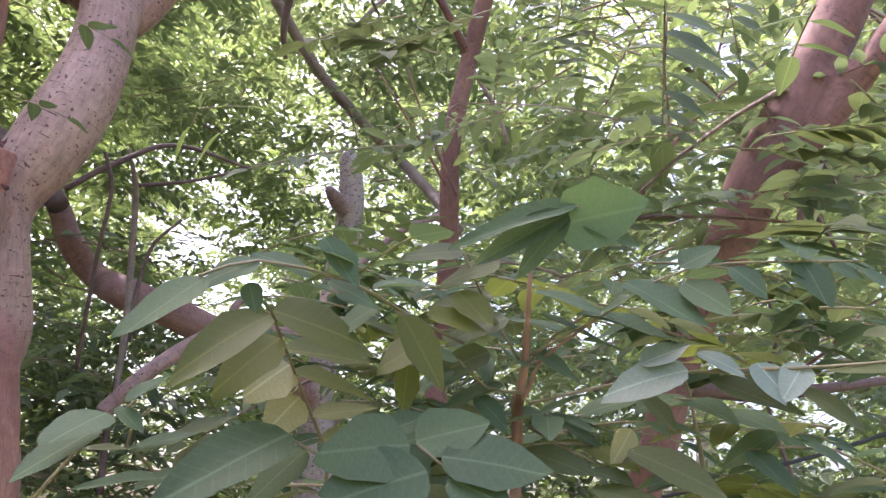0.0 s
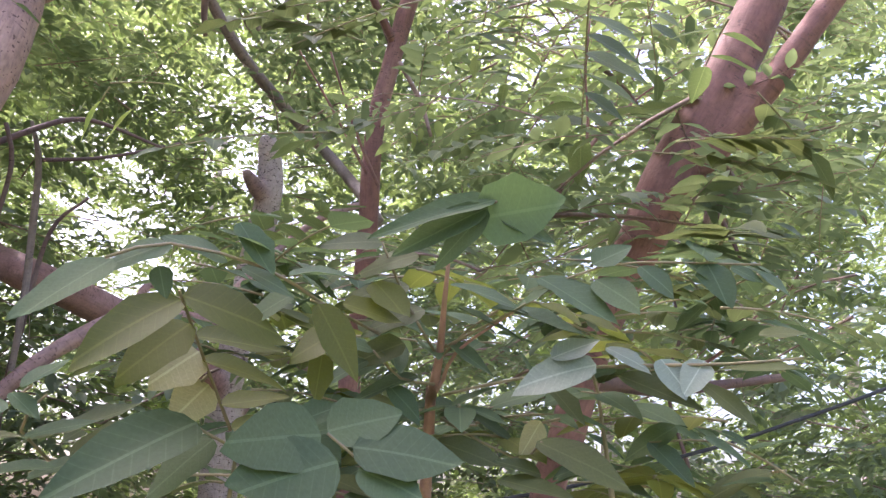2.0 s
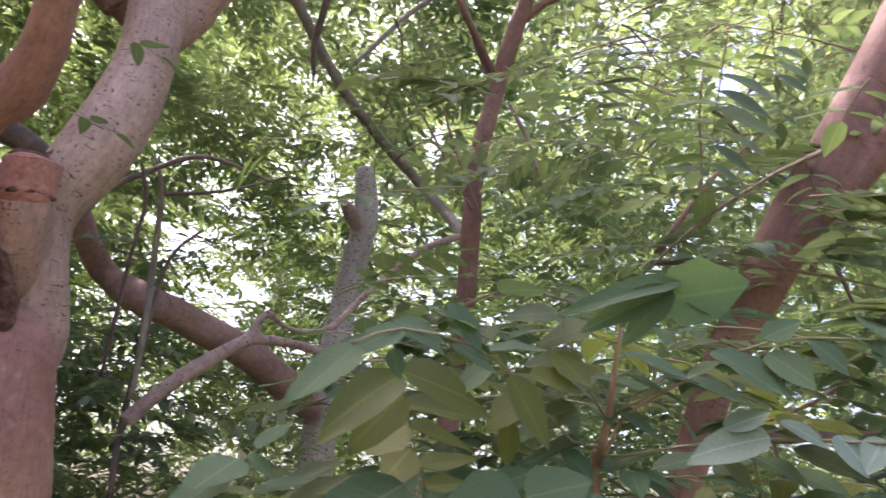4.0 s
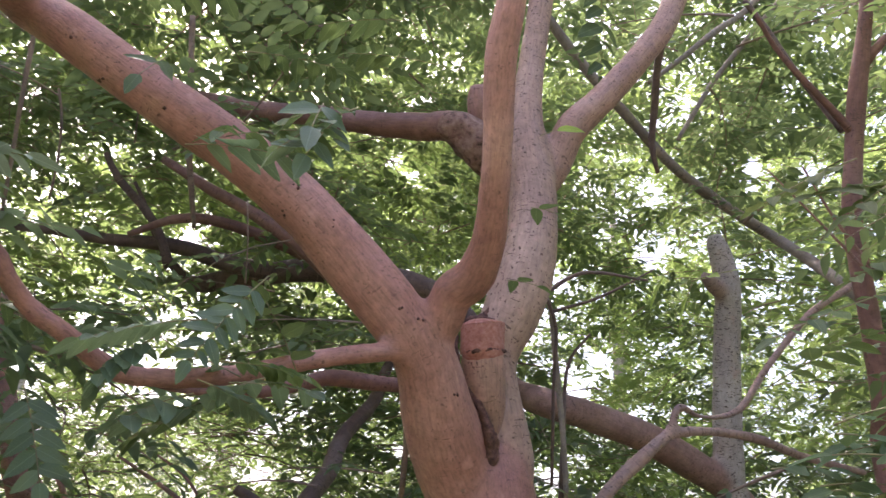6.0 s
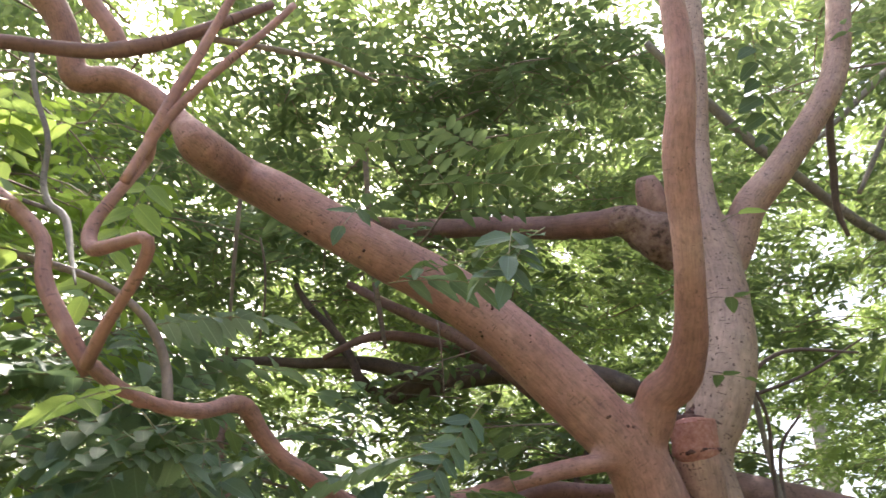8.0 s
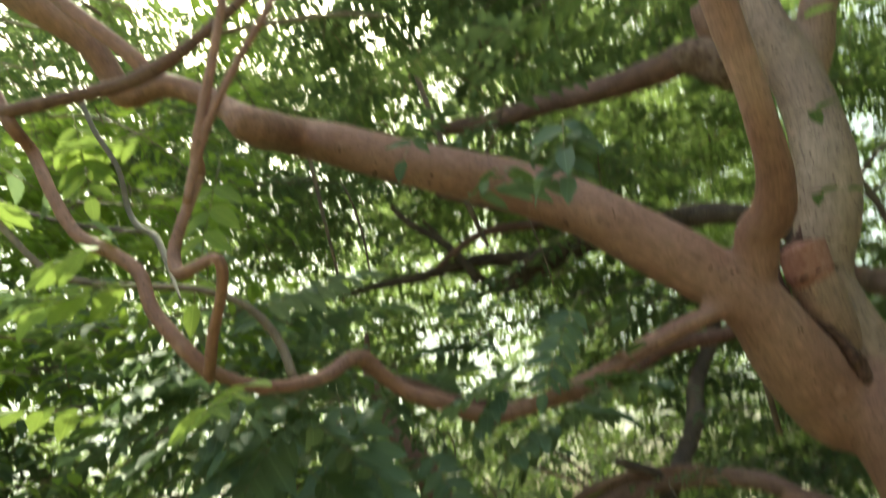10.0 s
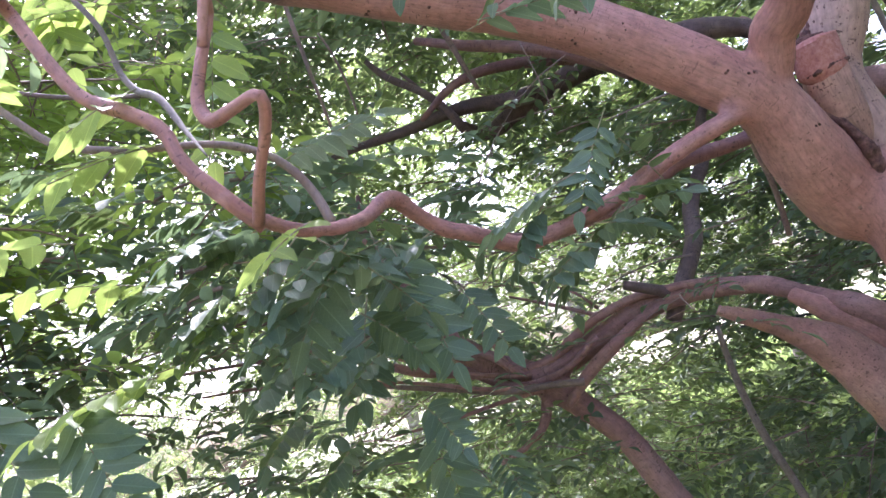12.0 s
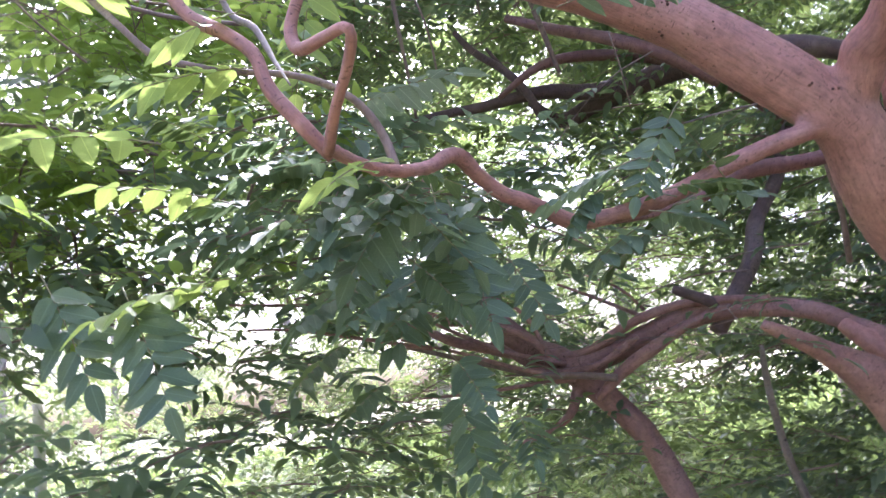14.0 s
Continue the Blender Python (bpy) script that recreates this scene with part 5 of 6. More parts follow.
# folded leaves on the long stalk
spray(shrub, [(0.285, 0.718, 1.554), (0.326, 0.683, 1.574), (0.376, 0.658, 1.600), (0.466, 0.634, 1.601)], [
    ((0.337, 0.664, 1.591), (0.376, 0.638, 1.559), 0.50),
    ((0.370, 0.660, 1.601), (0.395, 0.656, 1.615), 0.50),
    ((0.372, 0.662, 1.592), (0.393, 0.639, 1.569), 0.55),
    ((0.396, 0.650, 1.599), (0.413, 0.637, 1.578), 0.55),
    ((0.421, 0.647, 1.605), (0.438, 0.632, 1.588), 0.50),
    ((0.435, 0.641, 1.601), (0.439, 0.625, 1.573), 0.55),
    ((0.447, 0.635, 1.598), (0.464, 0.628, 1.588), 0.45),
    ((0.465, 0.637, 1.598), (0.476, 0.623, 1.580), 0.50),
], LEAF_SHRUB, (0.0, -0.8, 0.6))
# lower tier of the long stalk
spray(shrub, [(0.285, 0.719, 1.548), (0.324, 0.703, 1.582), (0.374, 0.681, 1.564)], [
    ((0.315, 0.695, 1.579), (0.374, 0.672, 1.560), 0.26),
    ((0.288, 0.697, 1.593), (0.336, 0.680, 1.577), 0.30),
    ((0.326, 0.683, 1.574), (0.345, 0.663, 1.586), 0.50),
    ((0.291, 0.700, 1.579), (0.333, 0.685, 1.559), 0.26),
    ((0.311, 0.709, 1.571), (0.276, 0.722, 1.585), 0.30),
    ((0.288, 0.716, 1.561), (0.320, 0.704, 1.538), 0.30),
], LEAF_SHRUB, (0.0, -0.55, 0.83))
# second tier with pale undersides
spray(shrub, [(0.289, 0.723, 1.526), (0.330, 0.702, 1.535), (0.374, 0.666, 1.539), (0.433, 0.627, 1.537)], [
    ((0.372, 0.666, 1.540), (0.321, 0.674, 1.529), 0.42),
    ((0.347, 0.674, 1.544), (0.377, 0.671, 1.558), 0.40),
    ((0.377, 0.662, 1.550), (0.399, 0.645, 1.535), 0.45),
    ((0.404, 0.647, 1.542), (0.413, 0.630, 1.518), 0.60),
    ((0.425, 0.636, 1.540), (0.408, 0.632, 1.519), 0.50),
], LEAF_BLUISH, (0.0, -0.85, 0.5))
# olive leaves hanging from the second tier
spray(shrub, [(0.374, 0.666, 1.539), (0.433, 0.627, 1.537), (0.466, 0.605, 1.538)], [
    ((0.429, 0.629, 1.534), (0.454, 0.590, 1.532), 0.50),
    ((0.422, 0.635, 1.527), (0.442, 0.615, 1.503), 0.34),
    ((0.384, 0.663, 1.534), (0.423, 0.637, 1.514), 0.32),
    ((0.452, 0.623, 1.554), (0.473, 0.608, 1.554), 0.40),
], LEAF_OLIVE, (0.0, -0.7, 0.7))
# curled yellow leaf
spray(shrub, [(0.362, 0.707, 1.513), (0.348, 0.702, 1.509)], [
    ((0.348, 0.701, 1.510), (0.333, 0.698, 1.486), 0.42),
], LEAF_PALE, (0.3, -0.9, 0.2))
# leaves low beside the cable
spray(shrub, [(0.291, 0.735, 1.513), (0.333, 0.708, 1.488), (0.346, 0.693, 1.497)], [
    ((0.343, 0.694, 1.497), (0.391, 0.657, 1.472), 0.34),
    ((0.319, 0.692, 1.474), (0.355, 0.661, 1.465), 0.50),
    ((0.282, 0.708, 1.496), (0.325, 0.690, 1.483), 0.34),
    ((0.346, 0.695, 1.478), (0.316, 0.692, 1.486), 0.40),
    ((0.356, 0.706, 1.533), (0.374, 0.693, 1.508), 0.40),
], LEAF_OLIVE, (0.0, -0.55, 0.83))
# shaded leaves low on the stem
spray(shrub, [(0.291, 0.735, 1.513), (0.329, 0.746, 1.524), (0.364, 0.746, 1.533)], [
    ((0.326, 0.747, 1.524), (0.365, 0.734, 1.538), 0.40),
    ((0.309, 0.741, 1.519), (0.342, 0.725, 1.500), 0.36),
    ((0.361, 0.746, 1.537), (0.347, 0.735, 1.560), 0.40),
    ((0.298, 0.743, 1.522), (0.324, 0.725, 1.535), 0.30),
], LEAF_SHRUB, (0.0, -0.55, 0.83))
# leaves right of the cable
spray(shrub, [(0.548, 0.740, 1.482), (0.498, 0.746, 1.509), (0.442, 0.752, 1.507)], [
    ((0.442, 0.752, 1.507), (0.459, 0.724, 1.478), 0.42),
    ((0.478, 0.745, 1.512), (0.501, 0.722, 1.496), 0.40),
    ((0.463, 0.752, 1.519), (0.425, 0.761, 1.496), 0.40),
    ((0.506, 0.742, 1.502), (0.529, 0.714, 1.511), 0.40),
    ((0.493, 0.751, 1.480), (0.522, 0.721, 1.487), 0.40),
], LEAF_SHRUB, (0.0, -0.55, 0.83))

rng = random.Random(77)
for n in range(100):
    a, d, rise = radians(rng.uniform(-35, 14)), rng.uniform(0.50, 0.85), rng.uniform(0.04, 0.36)
    c = Vector((0.21 - d * math.sin(a), 0.25 + d * math.cos(a), 1.447 + d * rise))
    g = rng.uniform(0, 2 * math.pi)
    reach = Vector((math.cos(g), 0.6 * math.sin(g), rng.uniform(-0.15, 0.15))) * rng.uniform(0.06, 0.11)
    kind = (LEAF_SHRUB, LEAF_OLIVE, LEAF_SHRUB, LEAF_YELLOW, LEAF_SHRUB)[n % 5]
    compound_leaf(shrub, c, c + reach, rng.randint(1, 3), rng.uniform(0.036, 0.054), kind, 0.08, 0.14, (0.0, -0.25, 0.95), seed=400 + n)

# ---- feathered leaves close to the eye on the trees ----
HANGING_FRONDS = (
    ((0.439, 0.812, 1.964), (0.494, 1.003, 1.885), 7, 0.060, LEAF_TREE),
    ((0.537, 0.897, 2.057), (0.614, 1.033, 2.013), 6, 0.042, LEAF_TREE),
    ((0.382, 0.983, 2.100), (0.393, 1.129, 2.077), 6, 0.044, LEAF_TREE),
    ((0.434, 0.977, 2.091), (0.436, 1.142, 2.043), 6, 0.044, LEAF_TREE),
    ((0.566, 0.909, 1.842), (0.652, 0.810, 1.802), 6, 0.055, LEAF_OLIVE),
    ((0.567, 0.963, 1.857), (0.672, 0.868, 1.796), 6, 0.055, LEAF_OLIVE),
    ((0.567, 0.790, 1.912), (0.579, 0.859, 1.906), 2, 0.050, LEAF_TREE),
    ((0.628, 0.849, 1.876), (0.681, 0.852, 1.812), 4, 0.050, LEAF_OLIVE),
    ((0.436, 1.090, 1.933), (0.315, 1.130, 1.903), 6, 0.050, LEAF_TREE),
    ((0.552, 1.067, 1.904), (0.425, 1.138, 1.958), 7, 0.050, LEAF_TREE),
)
UPPER_FRONDS = (
    ((0.536, 1.055, 1.937), (0.670, 1.073, 2.009), 6, 0.050, LEAF_TREE),
    ((0.290, 0.944, 2.009), (0.155, 0.944, 1.929), 5, 0.050, LEAF_OLIVE),
    ((0.230, 1.021, 1.997), (0.125, 0.970, 1.975), 5, 0.050, LEAF_OLIVE),
    ((0.186, 0.995, 2.031), (0.067, 1.011, 1.992), 5, 0.050, LEAF_OLIVE),
    ((0.267, 1.110, 1.948), (0.165, 1.131, 1.910), 5, 0.050, LEAF_TREE),
    ((0.197, 0.949, 1.829), (0.048, 0.904, 1.769), 5, 0.034, LEAF_TREE),
    ((-0.039, 0.993, 1.883), (0.014, 1.001, 1.895), 1, 0.030, LEAF_FRESH),
    ((-0.039, 0.995, 1.880), (-0.047, 1.001, 1.865), 0, 0.055, LEAF_FRESH),
    ((0.730, 1.022, 1.804), (0.770, 1.003, 1.784), 4, 0.040, LEAF_TREE),
    ((0.403, 1.063, 1.771), (0.492, 1.077, 1.811), 4, 0.045, LEAF_OLIVE),
)
for n, (base, tip, pairs, size, material) in enumerate(HANGING_FRONDS + UPPER_FRONDS):
    compound_leaf(side, base, tip, pairs, size, material, 0.06, 0.05, (0, -0.75, 0.66) if n < 4 else (0, -0.4, 0.92), seed=50 + n, lean=(0.02, 0.3))

LIMB_LEAVES = (
    ((-0.735, 0.763, 2.106), (-0.552, 0.775, 2.053), 4, 0.058, LEAF_NEAR),
    ((-0.515, 0.792, 2.148), (-0.487, 0.728, 2.061), 1, 0.060, LEAF_NEAR),
    ((-0.665, 0.769, 2.109), (-0.493, 0.766, 2.077), 3, 0.055, LEAF_TREE),
    ((-0.503, 0.809, 2.125), (-0.505, 0.747, 2.032), 2, 0.050, LEAF_NEAR),
    ((-0.477, 0.829, 2.157), (-0.534, 0.721, 2.032), 4, 0.052, LEAF_NEAR),
    ((-0.519, 0.867, 2.187), (-0.544, 0.753, 2.104), 2, 0.05, LEAF_TREE),
    ((-0.670, 0.797, 2.142), (-0.660, 0.749, 2.104), 2, 0.045, LEAF_TREE),
    ((-0.769, 0.723, 2.249), (-0.777, 0.687, 2.193), 1, 0.045, LEAF_TREE),
    ((-0.621, 0.890, 1.769), (-0.723, 0.754, 1.662), 4, 0.055, LEAF_TREE),
    ((-0.658, 0.874, 1.767), (-0.728, 0.793, 1.793), 3, 0.045, LEAF_TREE),
    ((-0.175, 1.456, 2.993), (-0.223, 1.587, 2.695), 6, 0.072, LEAF_TREE),
)
FORK_LEAVES = (
    ((-0.317, 1.218, 2.152), (-0.277, 1.250, 2.149), 1, 0.045, LEAF_TREE),
    ((-0.365, 1.219, 2.012), (-0.320, 1.264, 2.012), 1, 0.04, LEAF_TREE),
    ((-0.303, 1.254, 2.329), (-0.270, 1.263, 2.341), 0, 0.055, LEAF_FRESH),
    ((-0.086, 1.271, 2.015), (-0.093, 1.272, 2.007), 0, 0.065, LEAF_FRESH),
    ((0.047, 1.314, 1.811), (0.207, 1.238, 1.865), 5, 0.06, LEAF_TREE),
    ((-0.893, 0.705, 2.411), (-0.733, 0.821, 2.442), 5, 0.05, LEAF_TREE),
    ((-0.774, 0.889, 2.391), (-0.648, 1.048, 2.430), 5, 0.05, LEAF_TREE),
    ((-0.554, 1.127, 2.593), (-0.698, 0.987, 2.505), 5, 0.055, LEAF_TREE),
    ((-0.521, 1.274, 2.571), (-0.675, 1.108, 2.525), 5, 0.055, LEAF_TREE),
    ((-0.624, 0.806, 1.740), (-0.542, 0.904, 1.741), 3, 0.055, LEAF_NEAR),
    ((-0.655, 0.778, 1.721), (-0.687, 0.693, 1.670), 4, 0.055, LEAF_NEAR),
)
FRESH_LEAVES = (
    ((-0.855, 0.267, 1.960), (-0.903, 0.160, 1.946), 3, 0.050, LEAF_FRESH),
    ((-0.839, 0.385, 2.162), (-0.871, 0.344, 1.945), 5, 0.048, LEAF_FRESH),
    ((-0.681, 0.329, 1.785), (-0.658, 0.248, 1.741), 3, 0.050, LEAF_FRESH),
    ((-0.871, 0.424, 1.932), (-0.757, 0.536, 1.960), 6, 0.052, LEAF_BLUISH),
    ((-0.942, 0.284, 1.802), (-1.003, 0.118, 1.837), 5, 0.050, LEAF_FRESH),
    ((-1.002, 0.280, 1.706), (-1.033, 0.110, 1.667), 4, 0.060, LEAF_FRESH),
    ((-1.015, 0.646, 1.691), (-0.959, 0.511, 1.597), 4, 0.058, LEAF_NEAR),
    ((-0.905, 0.674, 1.736), (-0.963, 0.494, 1.635), 5, 0.058, LEAF_NEAR),
    ((-0.644, 0.937, 1.786), (-0.717, 0.774, 1.674), 4, 0.050, LEAF_TREE),
    ((-0.619, 0.964, 1.785), (-0.620, 0.860, 1.872), 3, 0.045, LEAF_TREE),
    ((-0.779, 0.446, 1.793), (-0.844, 0.381, 1.686), 4, 0.055, LEAF_NEAR),
)
HANGING_LEAVES = (
    ((-0.764, 0.388, 1.792), (-0.772, 0.535, 1.677), 5, 0.047, LEAF_NEAR),
    ((-0.749, 0.324, 1.805), (-0.849, 0.261, 1.811), 5, 0.043, LEAF_NEAR),
    ((-0.817, 0.542, 1.790), (-0.775, 0.554, 1.605), 5, 0.047, LEAF_NEAR),
    ((-1.154, 0.271, 2.408), (-1.120, 0.290, 2.224), 6, 0.05, LEAF_FRESH),
    ((-1.070, 0.387, 2.323), (-1.142, 0.239, 2.311), 6, 0.05, LEAF_FRESH),
    ((-0.953, 0.573, 1.892), (-0.859, 0.704, 1.795), 4, 0.05, LEAF_TREE),
    ((-1.134, 0.804, 1.971), (-1.168, 0.619, 1.968), 6, 0.052, LEAF_NEAR),
    ((-1.002, 0.621, 1.761), (-0.934, 0.511, 1.599), 5, 0.050, LEAF_NEAR),
    ((-1.061, 0.473, 1.749), (-0.941, 0.495, 1.629), 5, 0.047, LEAF_NEAR),
    ((-0.818, 0.240, 2.016), (-0.824, 0.153, 1.960), 3, 0.050, LEAF_FRESH),
    ((-0.814, 0.266, 1.945), (-0.834, 0.126, 1.904), 3, 0.055, LEAF_FRESH),
)
LOW_LEAVES = (
    ((-1.144, 0.082, 2.183), (-1.027, 0.158, 2.137), 4, 0.055, LEAF_FRESH),
    ((-0.799, 0.129, 1.823), (-0.911, 0.015, 1.856), 3, 0.055, LEAF_FRESH),
    ((-1.014, 0.143, 1.707), (-0.960, 0.175, 1.546), 6, 0.052, LEAF_NEAR),
    ((-1.128, 0.072, 1.748), (-1.067, 0.113, 1.591), 5, 0.056, LEAF_NEAR),
    ((-1.014, 0.673, 1.540), (-0.986, 0.678, 1.365), 5, 0.050, LEAF_NEAR),
    ((-0.937, 0.316, 1.705), (-0.976, 0.148, 1.682), 3, 0.06, LEAF_FRESH),
    ((-0.829, 0.408, 1.821), (-0.859, 0.325, 1.721), 6, 0.043, LEAF_NEAR),
    ((-0.848, 0.540, 1.823), (-0.788, 0.508, 1.644), 6, 0.043, LEAF_NEAR),
    ((-0.897, 0.497, 1.783), (-0.885, 0.396, 1.649), 6, 0.043, LEAF_NEAR),
    ((-0.925, 0.635, 1.734), (-0.841, 0.616, 1.601), 5, 0.043, LEAF_NEAR),
    ((-0.882, 0.357, 1.789), (-0.927, 0.247, 1.723), 5, 0.043, LEAF_NEAR),
)
EDGE_LEAVES = (
    ((-0.945, 0.763, 1.748), (-0.856, 0.751, 1.611), 5, 0.043, LEAF_NEAR),
    ((-0.897, 0.391, 1.877), (-0.904, 0.311, 1.858), 5, 0.041, LEAF_NEAR),
)
SHADED_LEAVES = (
    ((-0.829, 0.356, 1.852), (-0.836, 0.231, 1.804), 7, 0.042, LEAF_NEAR),
    ((-0.831, 0.365, 1.835), (-0.840, 0.246, 1.773), 6, 0.036, LEAF_TREE),
    ((-0.885, 0.339, 1.884), (-0.902, 0.266, 1.870), 7, 0.036, LEAF_NEAR),
    ((-0.783, 0.449, 1.799), (-0.797, 0.340, 1.732), 6, 0.042, LEAF_NEAR),
    ((-0.757, 0.486, 1.782), (-0.770, 0.378, 1.733), 7, 0.036, LEAF_TREE),
    ((-0.784, 0.535, 1.761), (-0.814, 0.428, 1.705), 6, 0.036, LEAF_NEAR),
    ((-0.802, 0.453, 1.667), (-0.816, 0.347, 1.614), 7, 0.042, LEAF_NEAR),
    ((-0.828, 0.466, 1.705), (-0.778, 0.507, 1.628), 6, 0.036, LEAF_TREE),
    ((-0.824, 0.518, 1.664), (-0.838, 0.419, 1.606), 7, 0.036, LEAF_NEAR),
    ((-0.822, 0.406, 1.734), (-0.832, 0.304, 1.683), 6, 0.042, LEAF_NEAR),
)
TRAILING_LEAVES = (
    ((-0.901, 0.382, 1.764), (-0.910, 0.272, 1.711), 7, 0.036, LEAF_TREE),
    ((-0.747, 0.565, 1.782), (-0.795, 0.494, 1.740), 6, 0.036, LEAF_NEAR),
    ((-0.905, 0.410, 1.672), (-0.908, 0.328, 1.626), 7, 0.042, LEAF_NEAR),
    ((-0.984, 0.262, 1.906), (-0.967, 0.185, 1.926), 6, 0.036, LEAF_TREE),
    ((-1.026, 0.238, 1.986), (-1.021, 0.157, 2.001), 7, 0.036, LEAF_NEAR),
    ((-0.981, 0.332, 1.823), (-0.968, 0.233, 1.804), 6, 0.042, LEAF_NEAR),
    ((-0.959, 0.445, 1.614), (-0.955, 0.349, 1.555), 7, 0.036, LEAF_TREE),
    ((-0.921, 0.595, 1.575), (-0.849, 0.590, 1.493), 6, 0.036, LEAF_NEAR),
    ((-0.904, 0.699, 1.477), (-0.846, 0.668, 1.406), 7, 0.042, LEAF_NEAR),
    ((-0.935, 0.487, 1.550), (-0.928, 0.394, 1.493), 6, 0.036, LEAF_TREE),
)
LOOP_LEAVES = (
    ((-0.578, 0.800, 1.884), (-0.636, 0.738, 1.752), 7, 0.036, LEAF_NEAR),
    ((-0.616, 0.736, 1.804), (-0.714, 0.635, 1.756), 6, 0.042, LEAF_NEAR),
    ((-0.604, 0.758, 1.754), (-0.530, 0.839, 1.749), 7, 0.036, LEAF_TREE),
    ((-0.628, 0.749, 1.730), (-0.578, 0.824, 1.701), 6, 0.036, LEAF_NEAR),
    ((-0.670, 0.708, 1.777), (-0.699, 0.659, 1.714), 7, 0.042, LEAF_NEAR),
)
for n, (base, tip, pairs, size, material) in enumerate(LIMB_LEAVES + FORK_LEAVES + FRESH_LEAVES + HANGING_LEAVES + LOW_LEAVES + EDGE_LEAVES + SHADED_LEAVES + TRAILING_LEAVES + LOOP_LEAVES):
    upright = abs((Vector(tip) - Vector(base)).normalized().z) > 0.75
    compound_leaf(tree, base, tip, pairs, size, material, 0.08, 0.12 if base[1] > 0.9 else 0.24, (0.7, -0.6, 0.35) if upright else (0, 0, 1), seed=90 + n)

# ---- foliage in bulk ----
def over_dark_limb(c):
    return (c[2] - 1.5) / math.hypot(c[0], c[1]) > 0.55


def plan_of(c):
    return math.degrees(math.atan2(-c[0], c[1])), math.hypot(c[0], c[1])


def clear_of_trunks(c):
    a, d = plan_of(c)
    return not (-16 < a < -5 and d < 2.2)


def bright_below(c):
    a, d = plan_of(c)
    return clear_of_trunks(c) and not (40 < a < 60 and c[2] < 2.25) and not (a > 60 and c[2] < 2.6)


def open_low_left(c):
    a, d = plan_of(c)
    return not (a > 50 and c[2] < 2.4) and not (a > 38 and c[2] > 4.6)


crown("crown", shrub, 21, 14, (-34, 4), (0.80, 1.02), (1.2, 1.46), 0.2, 5, 0.15, 4, 0.045, LEAF_BULK, True, -1, hang=0.2)
crown("crown", tree, 11, 66, (24, 68), (1.75, 2.35), (2.25, 3.5), 0.45, 8, 0.20, 5, 0.052, FOL_TREE, True, -0.05, 1.6, keep=over_dark_limb)
crown("crown", tree, 22, 46, (50, 100), (1.3, 1.9), (1.4, 2.25), 0.3, 6, 0.22, 4, 0.064, LEAF_BULK, True, -0.02, 2.2, hang=0.2)
crown("crown", tree, 23, 70, (66, 104), (1.3, 2.4), (1.9, 2.9), 0.4, 8, 0.2, 5, 0.052, FOL_BACKLIT, True, -0.05, 1.6)
# Unseen boughs high up, added only to keep sun off the shrub.
crown("crown", tree, 29, 9, (34, 56), (1.6, 2.0), (3.7, 4.1), 0.5, 9, 0.24, 5, 0.056, FOL_TREE, True, -1)
crown("crown", tree, 30, 35, (60, 100), (1.8, 2.6), (1.55, 2.4), 0.4, 7, 0.2, 5, 0.052, FOL_TREE, True, 0.0, 2.0, hang=0.3)
crown("crown", grey, 12, 600, (-44, 100), (3.0, 4.2), (0.7, 4.4), 0.6, 9, 0.25, 5, 0.066, FOL_TREE, True, -0.03, 1.3, keep=bright_below)
crown("crown", grey, 24, 130, (28, 68), (2.9, 3.5), (2.3, 3.9), 0.5, 9, 0.2, 5, 0.05, FOL_SUNLIT, True, -0.05, 1.5)
crown("crown", thin, 13, 1600, (-48, 106), (4.2, 8.0), (0.3, 6.6), 0.9, 10, 0.30, 5, 0.080, FOL_SUNLIT, False, -0.06, 0.8, keep=open_low_left)
crown("crown", arch, 14, 22, (46, 68), (1.9, 2.7), (1.2, 1.9), 0.45, 8, 0.2, 5, 0.05, FOL_TREE, True, 0.0, 1.6)
crown("crown", low, 28, 80, (14, 44), (3.0, 3.6), (1.2, 2.2), 0.45, 8, 0.2, 5, 0.05, FOL_TREE, True, -0.1, 1.5)
crown("crown", low, 15, 44, (8, 30), (2.0, 2.9), (0.3, 1.6), 0.45, 8, 0.2, 5, 0.05, FOL_TREE, True, -0.15, 1.5)
crown("crown", side, 16, 80, (-40, 0), (1.5, 2.8), (1.7, 3.3), 0.4, 8, 0.18, 5, 0.042, FOL_TREE, True, -0.05, 1.7, keep=clear_of_trunks)
crown("crown", side, 25, 18, (-38, -10), (1.1, 2.0), (1.78, 2.4), 0.3, 6, 0.17, 5, 0.042, FOL_TREE, True, -0.1, 2.0, keep=clear_of_trunks)
crown("crown", side, 26, 16, (-42, -14), (1.45, 2.0), (2.2, 3.0), 0.4, 7, 0.18, 5, 0.045, FOL_SUNLIT, True, -0.2, 2.0)
crown("crown", arch, 31, 130, (34, 62), (4.05, 5.0), (0.9, 2.7), 0.6, 9, 0.24, 5, 0.056, FOL_SUNLIT, True, -0.4)
crown("crown", tree, 33, 80, (44, 96), (1.9, 3.6), (3.1, 5.2), 0.5, 9, 0.24, 5, 0.056, FOL_SUNLIT, True, -0.2, 1.2)
crown("crown", side, 46, 60, (-10, 88), (2.2, 4.0), (4.6, 6.4), 0.6, 9, 0.26, 5, 0.062, FOL_SUNLIT, True, -0.15, 1.2)
crown("crown", low, 34, 10, (26, 38), (1.75, 2.3), (1.6, 2.4), 0.35, 7, 0.2, 5, 0.05, FOL_TREE, True, -1)
